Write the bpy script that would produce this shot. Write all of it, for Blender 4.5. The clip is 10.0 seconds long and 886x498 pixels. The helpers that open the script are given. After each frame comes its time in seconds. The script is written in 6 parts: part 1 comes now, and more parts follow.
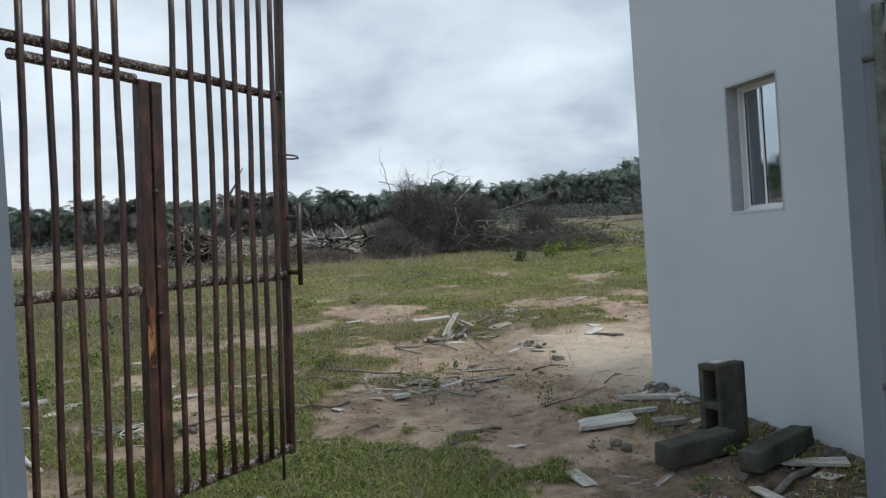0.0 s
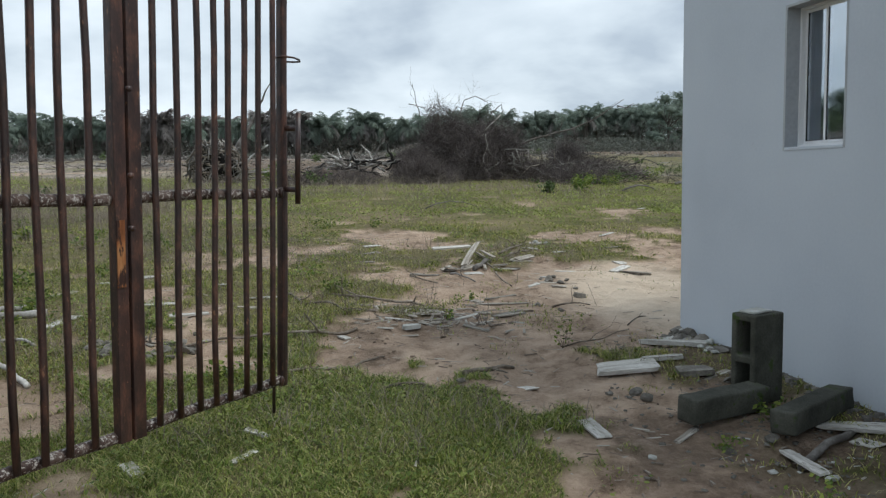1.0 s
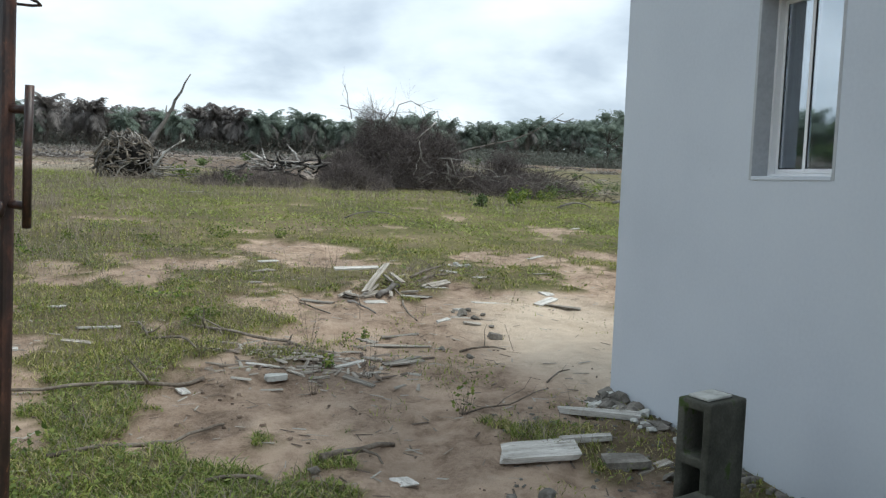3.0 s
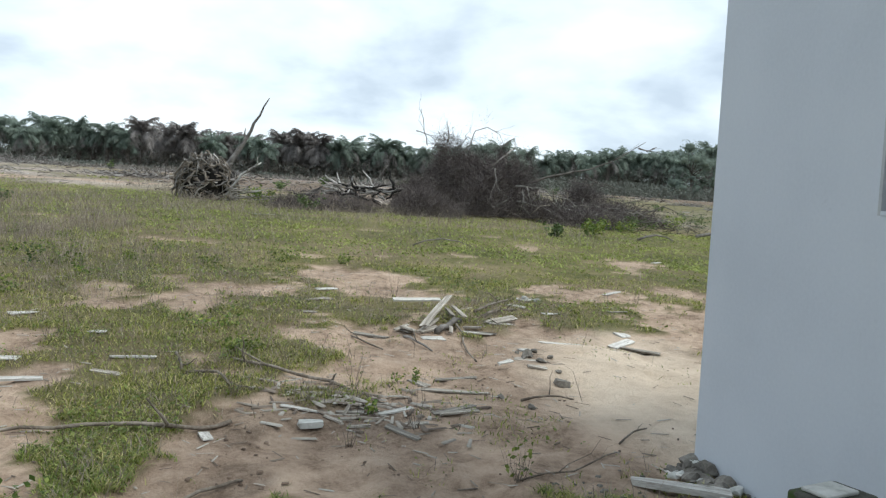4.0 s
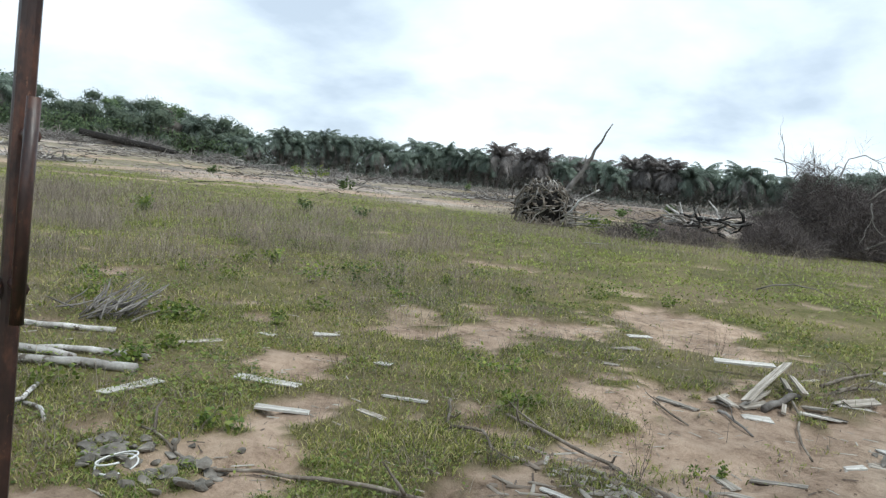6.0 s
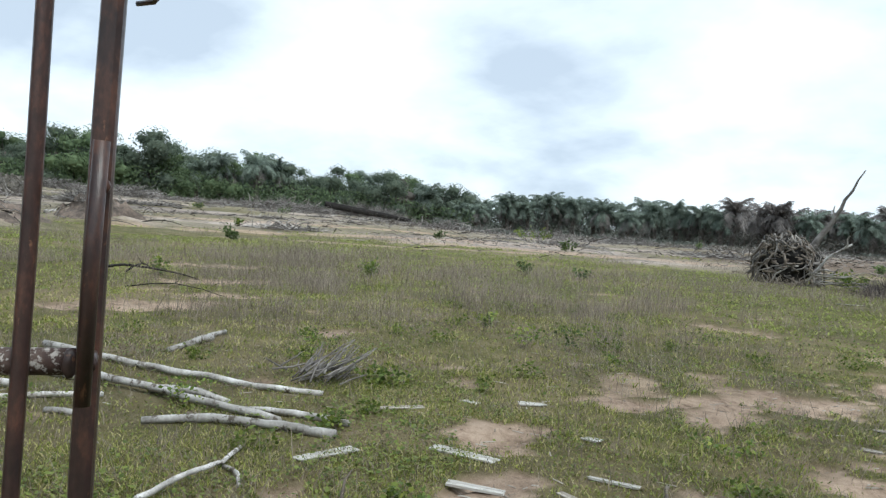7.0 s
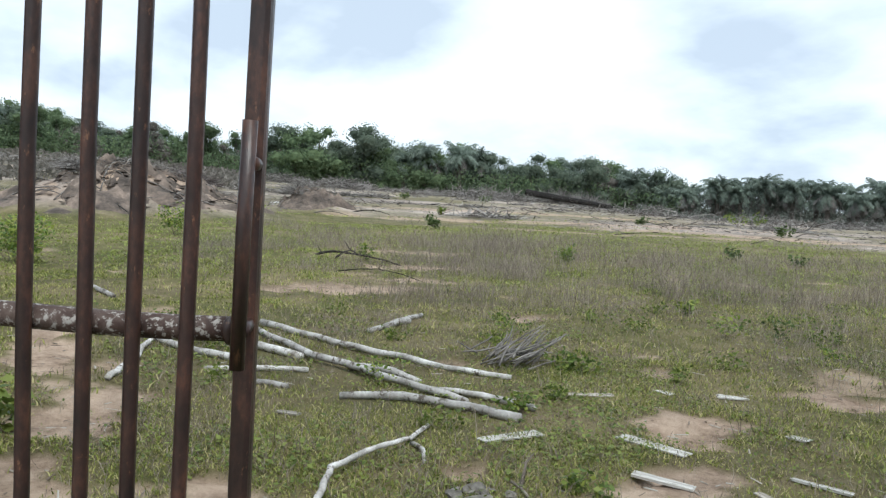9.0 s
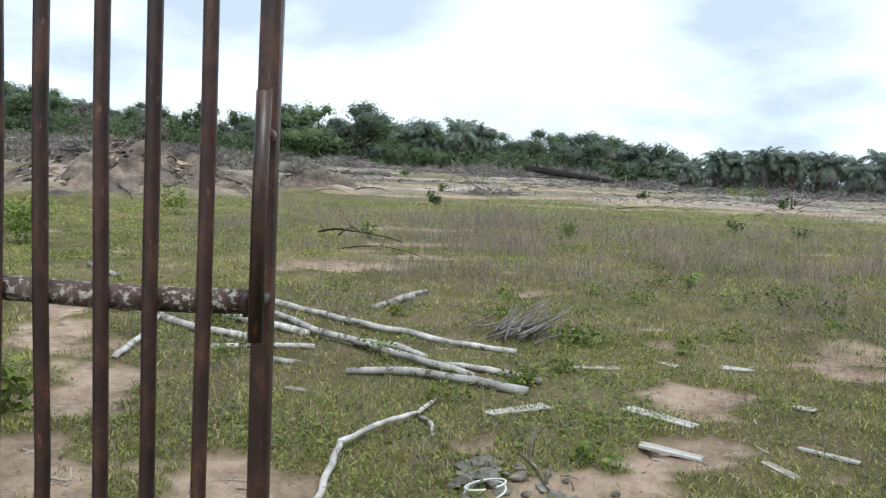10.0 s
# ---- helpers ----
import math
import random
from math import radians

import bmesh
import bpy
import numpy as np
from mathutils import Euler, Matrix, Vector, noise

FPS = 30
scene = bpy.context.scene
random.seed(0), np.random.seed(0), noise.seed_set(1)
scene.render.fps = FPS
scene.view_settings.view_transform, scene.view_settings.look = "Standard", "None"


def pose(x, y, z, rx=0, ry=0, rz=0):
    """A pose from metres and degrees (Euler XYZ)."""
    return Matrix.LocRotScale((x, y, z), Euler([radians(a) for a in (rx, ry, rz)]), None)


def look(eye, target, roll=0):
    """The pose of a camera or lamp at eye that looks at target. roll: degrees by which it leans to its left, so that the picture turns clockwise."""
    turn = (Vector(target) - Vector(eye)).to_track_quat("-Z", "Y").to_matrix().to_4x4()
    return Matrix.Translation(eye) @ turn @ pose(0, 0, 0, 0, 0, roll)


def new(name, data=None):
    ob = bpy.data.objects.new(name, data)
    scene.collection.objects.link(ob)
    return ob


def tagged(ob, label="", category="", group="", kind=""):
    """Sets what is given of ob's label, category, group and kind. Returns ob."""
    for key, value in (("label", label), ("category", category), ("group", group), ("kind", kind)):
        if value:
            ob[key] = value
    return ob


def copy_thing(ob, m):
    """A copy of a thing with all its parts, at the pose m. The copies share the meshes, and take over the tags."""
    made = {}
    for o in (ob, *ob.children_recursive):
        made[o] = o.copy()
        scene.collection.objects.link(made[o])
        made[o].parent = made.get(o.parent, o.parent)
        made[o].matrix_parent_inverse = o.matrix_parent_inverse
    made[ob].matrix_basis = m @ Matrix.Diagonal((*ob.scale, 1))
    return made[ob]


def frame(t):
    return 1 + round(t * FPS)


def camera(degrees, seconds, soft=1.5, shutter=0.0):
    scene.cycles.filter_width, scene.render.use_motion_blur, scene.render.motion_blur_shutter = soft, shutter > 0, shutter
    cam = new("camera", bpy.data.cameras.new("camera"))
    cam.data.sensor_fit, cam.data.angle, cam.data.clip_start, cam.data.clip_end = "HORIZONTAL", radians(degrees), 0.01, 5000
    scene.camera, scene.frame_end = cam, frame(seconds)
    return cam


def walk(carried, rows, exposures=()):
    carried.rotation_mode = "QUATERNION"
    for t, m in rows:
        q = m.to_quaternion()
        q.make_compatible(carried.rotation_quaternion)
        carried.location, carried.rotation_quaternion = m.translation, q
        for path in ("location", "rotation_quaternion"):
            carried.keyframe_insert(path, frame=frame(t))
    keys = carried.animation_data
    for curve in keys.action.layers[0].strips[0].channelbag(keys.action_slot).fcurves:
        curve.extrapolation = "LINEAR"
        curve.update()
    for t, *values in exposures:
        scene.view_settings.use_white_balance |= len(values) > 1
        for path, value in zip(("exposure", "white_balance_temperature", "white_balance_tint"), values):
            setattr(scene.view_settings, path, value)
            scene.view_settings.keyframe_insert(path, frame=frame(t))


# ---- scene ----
cam = camera(59.1, 10.0, soft=1.3)
PATH = [
    (0, (-0.112, 0.811, 1.222), (-0.14, 2.811, 1.215), -3.8),
    (0.5, (-0.058, 0.985, 1.204), (-0.103, 2.982, 1.113), -1.2),
    (1, (-0.052, 1.192, 1.197), (-0.158, 3.181, 1.008), -1.0),
    (1.5, (-0.001, 1.439, 1.209), (0.086, 3.429, 1.028), -0.2),
    (2, (0.088, 1.734, 1.217), (0.146, 3.726, 1.043), 0.6),
    (2.2, (0.132, 1.849, 1.22), (0.162, 3.841, 1.041), 0.6),
    (3.3, (0.258, 2.552, 1.251), (0.308, 4.545, 1.094), 2.6),
    (3.5, (0.278, 2.665, 1.244), (0.303, 4.662, 1.134), 3.4),
    (4, (0.329, 2.901, 1.249), (0.181, 4.893, 1.14), 3.2),
    (4.5, (0.341, 3.176, 1.296), (-0.013, 5.141, 1.184), 4.9),
    (5, (0.365, 3.389, 1.315), (-0.244, 5.291, 1.219), 2.9),
    (5.2, (0.397, 3.469, 1.326), (-0.402, 5.301, 1.241), 3.4),
    (6.3, (0.413, 3.814, 1.361), (-0.608, 5.53, 1.245), 4.4),
    (6.5, (0.381, 3.893, 1.349), (-0.694, 5.577, 1.247), 2.2),
    (7, (0.319, 4.093, 1.354), (-1.123, 5.479, 1.349), 4.4),
    (7.5, (0.339, 4.196, 1.344), (-1.33, 5.298, 1.348), 4.8),
    (8, (0.364, 4.22, 1.336), (-1.354, 5.243, 1.312), 3.1),
    (8.5, (0.349, 4.201, 1.336), (-1.39, 5.189, 1.304), 4.2),
    (9, (0.352, 4.193, 1.337), (-1.391, 5.17, 1.264), 3.9),
    (9.5, (0.347, 4.189, 1.329), (-1.403, 5.152, 1.219), 3.0),
    (10, (0.336, 4.174, 1.324), (-1.404, 5.151, 1.192), 3.2),
]
walk(cam, [(t, look(eye, target, roll)) for t, eye, target, roll in PATH],
     exposures=[(0, -0.08, 6150, 6), (1.0, 0.0, 6200, 6), (2.0, 0.22, 6230, 5), (3.4, 0.32, 6220, 5), (4.5, 0.43, 6200, 5), (7.0, 0.38, 6100, 5), (10.0, 0.48, 6100, 6)])


# ---- world and sun ----
SUN_EL, SUN_AZ = 58.0, -98.0          # degrees up; degrees to the left of +y
world = bpy.data.worlds.new("overcast")
scene.world = world
world.use_nodes = True
wt = world.node_tree
wt.nodes.clear()


def wnode(kind, **props):
    n = wt.nodes.new(kind)
    for k, v in props.items():
        if k == "op":
            n.operation = v
        elif k == "blend":
            n.blend_type = v
            n.data_type = "RGBA"
    return n


def wlink(a, b):
    wt.links.new(a, b)


w_out = wnode("ShaderNodeOutputWorld")
w_bg = wnode("ShaderNodeBackground")
w_sky = wnode("ShaderNodeTexSky")
w_sky.sky_type = "NISHITA"
w_sky.sun_disc = False
w_sky.sun_elevation = radians(SUN_EL)
w_sky.sun_rotation = radians(-SUN_AZ)
w_co = wnode("ShaderNodeTexCoord")
w_sep = wnode("ShaderNodeSeparateXYZ")
wlink(w_co.outputs["Generated"], w_sep.inputs[0])
w_abs = wnode("ShaderNodeMath", op="ABSOLUTE")
wlink(w_sep.outputs[2], w_abs.inputs[0])
w_h = wnode("ShaderNodeMath", op="ADD")
w_h.inputs[1].default_value = 0.33
wlink(w_abs.outputs[0], w_h.inputs[0])
w_u = wnode("ShaderNodeMath", op="DIVIDE")
w_v = wnode("ShaderNodeMath", op="DIVIDE")
wlink(w_sep.outputs[0], w_u.inputs[0])
wlink(w_h.outputs[0], w_u.inputs[1])
wlink(w_sep.outputs[1], w_v.inputs[0])
wlink(w_h.outputs[0], w_v.inputs[1])
w_uv = wnode("ShaderNodeCombineXYZ")
wlink(w_u.outputs[0], w_uv.inputs[0])
wlink(w_v.outputs[0], w_uv.inputs[1])
w_n = wnode("ShaderNodeTexNoise")
w_n.inputs["Scale"].default_value = 1.6
w_n.inputs["Detail"].default_value = 7.0
w_n.inputs["Roughness"].default_value = 0.5
w_n.inputs["Distortion"].default_value = 0.12
wlink(w_uv.outputs[0], w_n.inputs["Vector"])
w_r = wnode("ShaderNodeValToRGB")
w_r.color_ramp.elements[0].position = 0.4
w_r.color_ramp.elements[0].color = (0.55, 0.615, 0.705, 1)
w_r.color_ramp.elements[1].position = 0.64
w_r.color_ramp.elements[1].color = (1.01, 1.065, 1.125, 1)
w_r.color_ramp.elements.new(0.5).color = (0.78, 0.845, 0.915, 1)
wlink(w_n.outputs["Fac"], w_r.inputs[0])
w_sc = wnode("ShaderNodeMix", blend="MULTIPLY")
w_sc.inputs[0].default_value = 1.0
w_sc.inputs[7].default_value = (0.08, 0.08, 0.08, 1)
wlink(w_sky.outputs[0], w_sc.inputs[6])
w_mix = wnode("ShaderNodeMix", blend="MIX")
w_mix.inputs[0].default_value = 0.88
wlink(w_sc.outputs[2], w_mix.inputs[6])
wlink(w_r.outputs[0], w_mix.inputs[7])
wlink(w_mix.outputs[2], w_bg.inputs[0])
w_bg.inputs[1].default_value = 1.0
wlink(w_bg.outputs[0], w_out.inputs[0])

sun = new("sun", bpy.data.lights.new("sun", "SUN"))
sun.data.energy = 1.7
sun.data.angle = radians(16)
sun.data.color = (1.0, 0.96, 0.9)
_e, _a = radians(SUN_EL), radians(SUN_AZ)
sun.matrix_world = look((-math.sin(_a) * math.cos(_e) * 60, math.cos(_a) * math.cos(_e) * 60, math.sin(_e) * 60), (0, 0, 0))

# ---- materials ----


def surf(name, cols, scale=6.0, fine=40.0, rough=0.85, bump=0.3, dist=0.01, metal=0.0, spots=None,
         stretch=(1, 1, 1), vary=0.25, island=False, translucent=0.0, spec=0.3):
    """Two-scale procedural surface: cols from dark to light by noise, fine grain, optional spots (colour, amount, scale)."""
    m = bpy.data.materials.new(name)
    m.use_nodes = True
    nt = m.node_tree
    N, L = nt.nodes, nt.links
    b = N["Principled BSDF"]
    co = N.new("ShaderNodeTexCoord")
    mp = N.new("ShaderNodeMapping")
    mp.inputs["Scale"].default_value = stretch
    L.new(co.outputs["Object"], mp.inputs[0])
    n1 = N.new("ShaderNodeTexNoise")
    n1.inputs["Scale"].default_value = scale
    n1.inputs["Detail"].default_value = 5
    L.new(mp.outputs[0], n1.inputs["Vector"])
    n2 = N.new("ShaderNodeTexNoise")
    n2.inputs["Scale"].default_value = fine
    n2.inputs["Detail"].default_value = 4
    n2.inputs["Roughness"].default_value = 0.65
    L.new(mp.outputs[0], n2.inputs["Vector"])
    mixn = N.new("ShaderNodeMath")
    mixn.operation = "MULTIPLY_ADD"
    mixn.inputs[1].default_value = 0.35
    half = N.new("ShaderNodeMath")
    half.operation = "MULTIPLY"
    half.inputs[1].default_value = 0.65
    L.new(n1.outputs["Fac"], half.inputs[0])
    L.new(n2.outputs["Fac"], mixn.inputs[0])
    L.new(half.outputs[0], mixn.inputs[2])
    ramp = N.new("ShaderNodeValToRGB")
    els = ramp.color_ramp.elements
    k = len(cols)
    els[0].position, els[0].color = 0.34, (*cols[0], 1)
    els[1].position, els[1].color = 0.66, (*cols[-1], 1)
    for i in range(1, k - 1):
        e = els.new(0.34 + 0.32 * i / (k - 1))
        e.color = (*cols[i], 1)
    src = mixn.outputs[0]
    if island:
        g = N.new("ShaderNodeNewGeometry")
        a = N.new("ShaderNodeMath")
        a.operation = "MULTIPLY_ADD"
        a.inputs[1].default_value = 0.45
        L.new(g.outputs["Random Per Island"], a.inputs[0])
        s = N.new("ShaderNodeMath")
        s.operation = "MULTIPLY_ADD"
        s.inputs[1].default_value = 0.6
        s.inputs[2].default_value = -0.02
        L.new(mixn.outputs[0], s.inputs[0])
        L.new(s.outputs[0], a.inputs[2])
        src = a.outputs[0]
    L.new(src, ramp.inputs[0])
    col = ramp.outputs[0]
    if spots:
        sc, amount, sscale = spots
        n3 = N.new("ShaderNodeTexNoise")
        n3.inputs["Scale"].default_value = sscale
        n3.inputs["Detail"].default_value = 6
        n3.inputs["Roughness"].default_value = 0.7
        L.new(mp.outputs[0], n3.inputs["Vector"])
        r3 = N.new("ShaderNodeMapRange")
        r3.inputs["From Min"].default_value = 1.0 - amount
        r3.inputs["From Max"].default_value = 1.06 - amount
        L.new(n3.outputs["Fac"], r3.inputs["Value"])
        mx = N.new("ShaderNodeMix")
        mx.data_type = "RGBA"
        mx.inputs[7].default_value = (*sc, 1)
        L.new(r3.outputs[0], mx.inputs[0])
        L.new(col, mx.inputs[6])
        col = mx.outputs[2]
    if vary:
        oi = N.new("ShaderNodeObjectInfo")
        vr = N.new("ShaderNodeMapRange")
        vr.inputs["To Min"].default_value = 1 - vary
        vr.inputs["To Max"].default_value = 1 + vary
        L.new(oi.outputs["Random"], vr.inputs["Value"])
        hs = N.new("ShaderNodeHueSaturation")
        L.new(vr.outputs[0], hs.inputs["Value"])
        L.new(col, hs.inputs["Color"])
        col = hs.outputs[0]
    L.new(col, b.inputs["Base Color"])
    b.inputs["Roughness"].default_value = rough
    b.inputs["Metallic"].default_value = metal
    b.inputs["Specular IOR Level"].default_value = spec
    if bump:
        bp = N.new("ShaderNodeBump")
        bp.inputs["Strength"].default_value = bump
        bp.inputs["Distance"].default_value = dist
        L.new(mixn.outputs[0], bp.inputs["Height"])
        L.new(bp.outputs[0], b.inputs["Normal"])
    if translucent:
        out = N["Material Output"]
        tr = N.new("ShaderNodeBsdfTranslucent")
        L.new(col, tr.inputs[0])
        ms = N.new("ShaderNodeMixShader")
        ms.inputs[0].default_value = translucent
        L.new(b.outputs[0], ms.inputs[1])
        L.new(tr.outputs[0], ms.inputs[2])
        L.new(ms.outputs[0], out.inputs[0])
    return m


M_PLASTER = surf("white_paint", [(0.5, 0.535, 0.585), (0.54, 0.575, 0.625), (0.57, 0.605, 0.65)], 1.3, 60, 0.75, 0.12, 0.004, vary=0,
                 spots=((0.46, 0.485, 0.525), 0.36, 1.6))
# pillars: darker and bluer than the house wall
M_PILLAR = surf("dark_grey_blue", [(0.16, 0.19, 0.23), (0.19, 0.22, 0.26), (0.22, 0.25, 0.29)], 1.5, 60, 0.75, 0.15, 0.004, vary=0)
# grey cement; on the window reveal it paints the wall colour in shade
M_REVEAL = surf("cement_and_reveal_shade", [(0.33, 0.345, 0.36), (0.42, 0.435, 0.45), (0.48, 0.495, 0.51)], 3, 50, 0.9, 0.3, 0.004, vary=0)
M_RUST = surf("rusted_brown_paint", [(0.017, 0.0095, 0.008), (0.042, 0.02, 0.0155), (0.12, 0.052, 0.032)], 22, 140, 0.42, 0.9, 0.003,
              spots=((0.2, 0.1, 0.055), 0.385, 60), stretch=(1, 1, 0.4), vary=0.22, spec=0.6)
M_RAIL = surf("flaking_rail_paint", [(0.03, 0.017, 0.014), (0.06, 0.036, 0.029), (0.13, 0.095, 0.08)], 16, 80, 0.65, 0.6, 0.003,
              spots=((0.37, 0.345, 0.315), 0.475, 85), vary=0.1)
M_RUSTBARE = surf("bare_orange_rust", [(0.12, 0.04, 0.015), (0.27, 0.1, 0.035), (0.42, 0.2, 0.08)], 16, 70, 0.85, 0.5, 0.003, vary=0, spots=((0.04, 0.02, 0.015), 0.5, 26), stretch=(1, 1, 0.3))
M_PIPE = surf("mossy_pipe", [(0.05, 0.058, 0.048), (0.1, 0.11, 0.095), (0.17, 0.18, 0.16)], 10, 60, 0.8, 0.5, 0.003, vary=0.1)
M_BLOCK = surf("damp_sandcrete", [(0.032, 0.034, 0.026), (0.062, 0.062, 0.05), (0.1, 0.1, 0.082)], 8, 90, 0.95, 0.9, 0.006,
               spots=((0.05, 0.075, 0.022), 0.4, 7), vary=0.15)
M_CEMENT = surf("pale_cement_crust", [(0.3, 0.3, 0.27), (0.45, 0.45, 0.42), (0.55, 0.55, 0.52)], 12, 60, 0.95, 0.6, 0.006, vary=0.1)
M_WOOD = surf("weathered_grey_wood", [(0.11, 0.09, 0.072), (0.28, 0.25, 0.21), (0.55, 0.515, 0.455)], 12, 90, 0.9, 0.8, 0.004,
              stretch=(0.12, 2.5, 2.5), vary=0.3, spots=((0.1, 0.08, 0.06), 0.42, 14))
M_PALE = surf("bleached_white_wood", [(0.26, 0.24, 0.205), (0.5, 0.475, 0.435), (0.72, 0.7, 0.655)], 10, 80, 0.8, 0.5, 0.003,
              stretch=(0.3, 2, 2), vary=0.18, spots=((0.24, 0.22, 0.18), 0.41, 12))
M_LOG = surf("white_bark", [(0.2, 0.185, 0.165), (0.42, 0.4, 0.375), (0.64, 0.625, 0.6)], 7, 55, 0.85, 0.7, 0.006,
             spots=((0.12, 0.1, 0.08), 0.46, 13), stretch=(1, 1, 1), vary=0.2)
M_STICK = surf("brown_dead_wood", [(0.065, 0.052, 0.04), (0.16, 0.132, 0.105), (0.31, 0.275, 0.23)], 8, 60, 0.9, 0.6, 0.004, vary=0.25)
M_GREYWOOD = surf("grey_dead_wood", [(0.085, 0.075, 0.066), (0.17, 0.155, 0.14), (0.3, 0.28, 0.26)], 6, 50, 0.9, 0.6, 0.006, vary=0.2)
M_ROOT = surf("bleached_root", [(0.15, 0.135, 0.12), (0.28, 0.26, 0.235), (0.46, 0.435, 0.4)], 5, 50, 0.9, 0.5, 0.004, vary=0.35)
M_BURNT = surf("charred_wood", [(0.008, 0.007, 0.0065), (0.02, 0.018, 0.0165), (0.05, 0.045, 0.04)], 6, 50, 0.9, 0.6, 0.01, vary=0.15)
M_STONE = surf("grey_rubble", [(0.095, 0.085, 0.072), (0.17, 0.156, 0.135), (0.28, 0.26, 0.23)], 9, 70, 0.95, 0.8, 0.006, vary=0.25)
M_BRUSH = surf("dead_brown_brush", [(0.058, 0.048, 0.045), (0.108, 0.09, 0.084), (0.195, 0.166, 0.154)], 1.5, 30, 0.95, 0, island=True, vary=0.1)
M_DIRT = surf("dark_turned_earth", [(0.1, 0.07, 0.052), (0.16, 0.115, 0.085), (0.24, 0.175, 0.13)], 6, 40, 0.95, 0, island=True, vary=0)
M_GREYBRUSH = surf("grey_brush", [(0.115, 0.103, 0.096), (0.2, 0.184, 0.17), (0.36, 0.338, 0.312)], 0.8, 30, 0.95, 0, island=True, vary=0.2)
M_GRASS = surf("short_grass", [(0.108, 0.138, 0.024), (0.232, 0.27, 0.053), (0.35, 0.365, 0.09), (0.49, 0.435, 0.21)], 0.9, 20, 0.6, 0,
               island=True, vary=0, translucent=0.3)
M_WISP = surf("dry_purple_grass", [(0.175, 0.143, 0.118), (0.262, 0.22, 0.178), (0.38, 0.325, 0.258)], 0.6, 20, 0.8, 0, island=True, vary=0,
              translucent=0.25)
M_LEAF = surf("yellow_green_leaf", [(0.085, 0.135, 0.03), (0.15, 0.215, 0.045), (0.29, 0.33, 0.07)], 3, 30, 0.5, 0, island=True, vary=0.15, translucent=0.35)
M_DARKLEAF = surf("dark_green_leaf", [(0.055, 0.09, 0.03), (0.1, 0.15, 0.048), (0.16, 0.21, 0.07)], 0.5, 8, 0.6, 0, island=True, vary=0.25, translucent=0.25)
# both palm colours are lightened and greyed to stand for distance haze
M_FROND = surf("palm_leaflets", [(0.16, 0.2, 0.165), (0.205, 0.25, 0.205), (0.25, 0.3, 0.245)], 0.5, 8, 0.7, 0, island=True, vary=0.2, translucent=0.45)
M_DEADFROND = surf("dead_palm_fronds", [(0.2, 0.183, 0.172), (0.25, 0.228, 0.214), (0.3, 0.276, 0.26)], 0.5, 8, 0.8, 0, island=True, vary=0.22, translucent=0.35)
M_TRUNK = surf("grey_bark", [(0.06, 0.052, 0.044), (0.12, 0.105, 0.09), (0.2, 0.18, 0.155)], 3, 30, 0.9, 0.6, 0.02, vary=0.2)
M_ALU = surf("white_aluminium", [(0.72, 0.72, 0.72), (0.78, 0.78, 0.78), (0.82, 0.82, 0.82)], 4, 60, 0.35, 0.05, 0.001, vary=0)
M_RUBBER = surf("black_gasket", [(0.012, 0.012, 0.012), (0.02, 0.02, 0.02)], 10, 60, 0.6, 0, vary=0)
M_HOSE = surf("white_plastic", [(0.62, 0.62, 0.6), (0.75, 0.75, 0.73)], 10, 60, 0.45, 0.1, 0.001, vary=0)

M_GLASS = bpy.data.materials.new("window_glass")
M_GLASS.use_nodes = True
_nt = M_GLASS.node_tree
_b = _nt.nodes["Principled BSDF"]
_b.inputs["Base Color"].default_value = (0.75, 0.8, 0.84, 1)
_b.inputs["Roughness"].default_value = 0.02
_b.inputs["IOR"].default_value = 1.5
_b.inputs["Transmission Weight"].default_value = 1.0
_gl = _nt.nodes.new("ShaderNodeBsdfGlossy")
_gl.inputs["Roughness"].default_value = 0.03
_gl.inputs["Color"].default_value = (0.8, 0.86, 0.92, 1)
_ms = _nt.nodes.new("ShaderNodeMixShader")
_ms.inputs[0].default_value = 0.42
_nt.links.new(_b.outputs[0], _ms.inputs[1])
_nt.links.new(_gl.outputs[0], _ms.inputs[2])
_nt.links.new(_ms.outputs[0], _nt.nodes["Material Output"].inputs[0])

# ground: soil under the grass, tan sand, pale fine sand, dry litter, by the three surface masks
M_GROUND = bpy.data.materials.new("field_ground")
M_GROUND.use_nodes = True
_nt = M_GROUND.node_tree
_N, _L = _nt.nodes, _nt.links
_b = _N["Principled BSDF"]
_co = _N.new("ShaderNodeTexCoord")


def gnoise(scale, detail=6, rough=0.6):
    n = _N.new("ShaderNodeTexNoise")
    n.inputs["Scale"].default_value = scale
    n.inputs["Detail"].default_value = detail
    n.inputs["Roughness"].default_value = rough
    _L.new(_co.outputs["Object"], n.inputs["Vector"])
    return n.outputs["Fac"]


def gramp(fac, stops):
    r = _N.new("ShaderNodeValToRGB")
    e = r.color_ramp.elements
    e[0].position, e[0].color = stops[0][0], (*stops[0][1], 1)
    e[1].position, e[1].color = stops[-1][0], (*stops[-1][1], 1)
    for p, c in stops[1:-1]:
        e.new(p).color = (*c, 1)
    _L.new(fac, r.inputs[0])
    return r.outputs[0]


def gmix(fac, a, b_):
    m = _N.new("ShaderNodeMix")
    m.data_type = "RGBA"
    _L.new(fac, m.inputs[0])
    _L.new(a, m.inputs[6])
    _L.new(b_, m.inputs[7])
    return m.outputs[2]


def gattr(name):
    a = _N.new("ShaderNodeAttribute")
    a.attribute_name = name
    return a.outputs["Fac"]


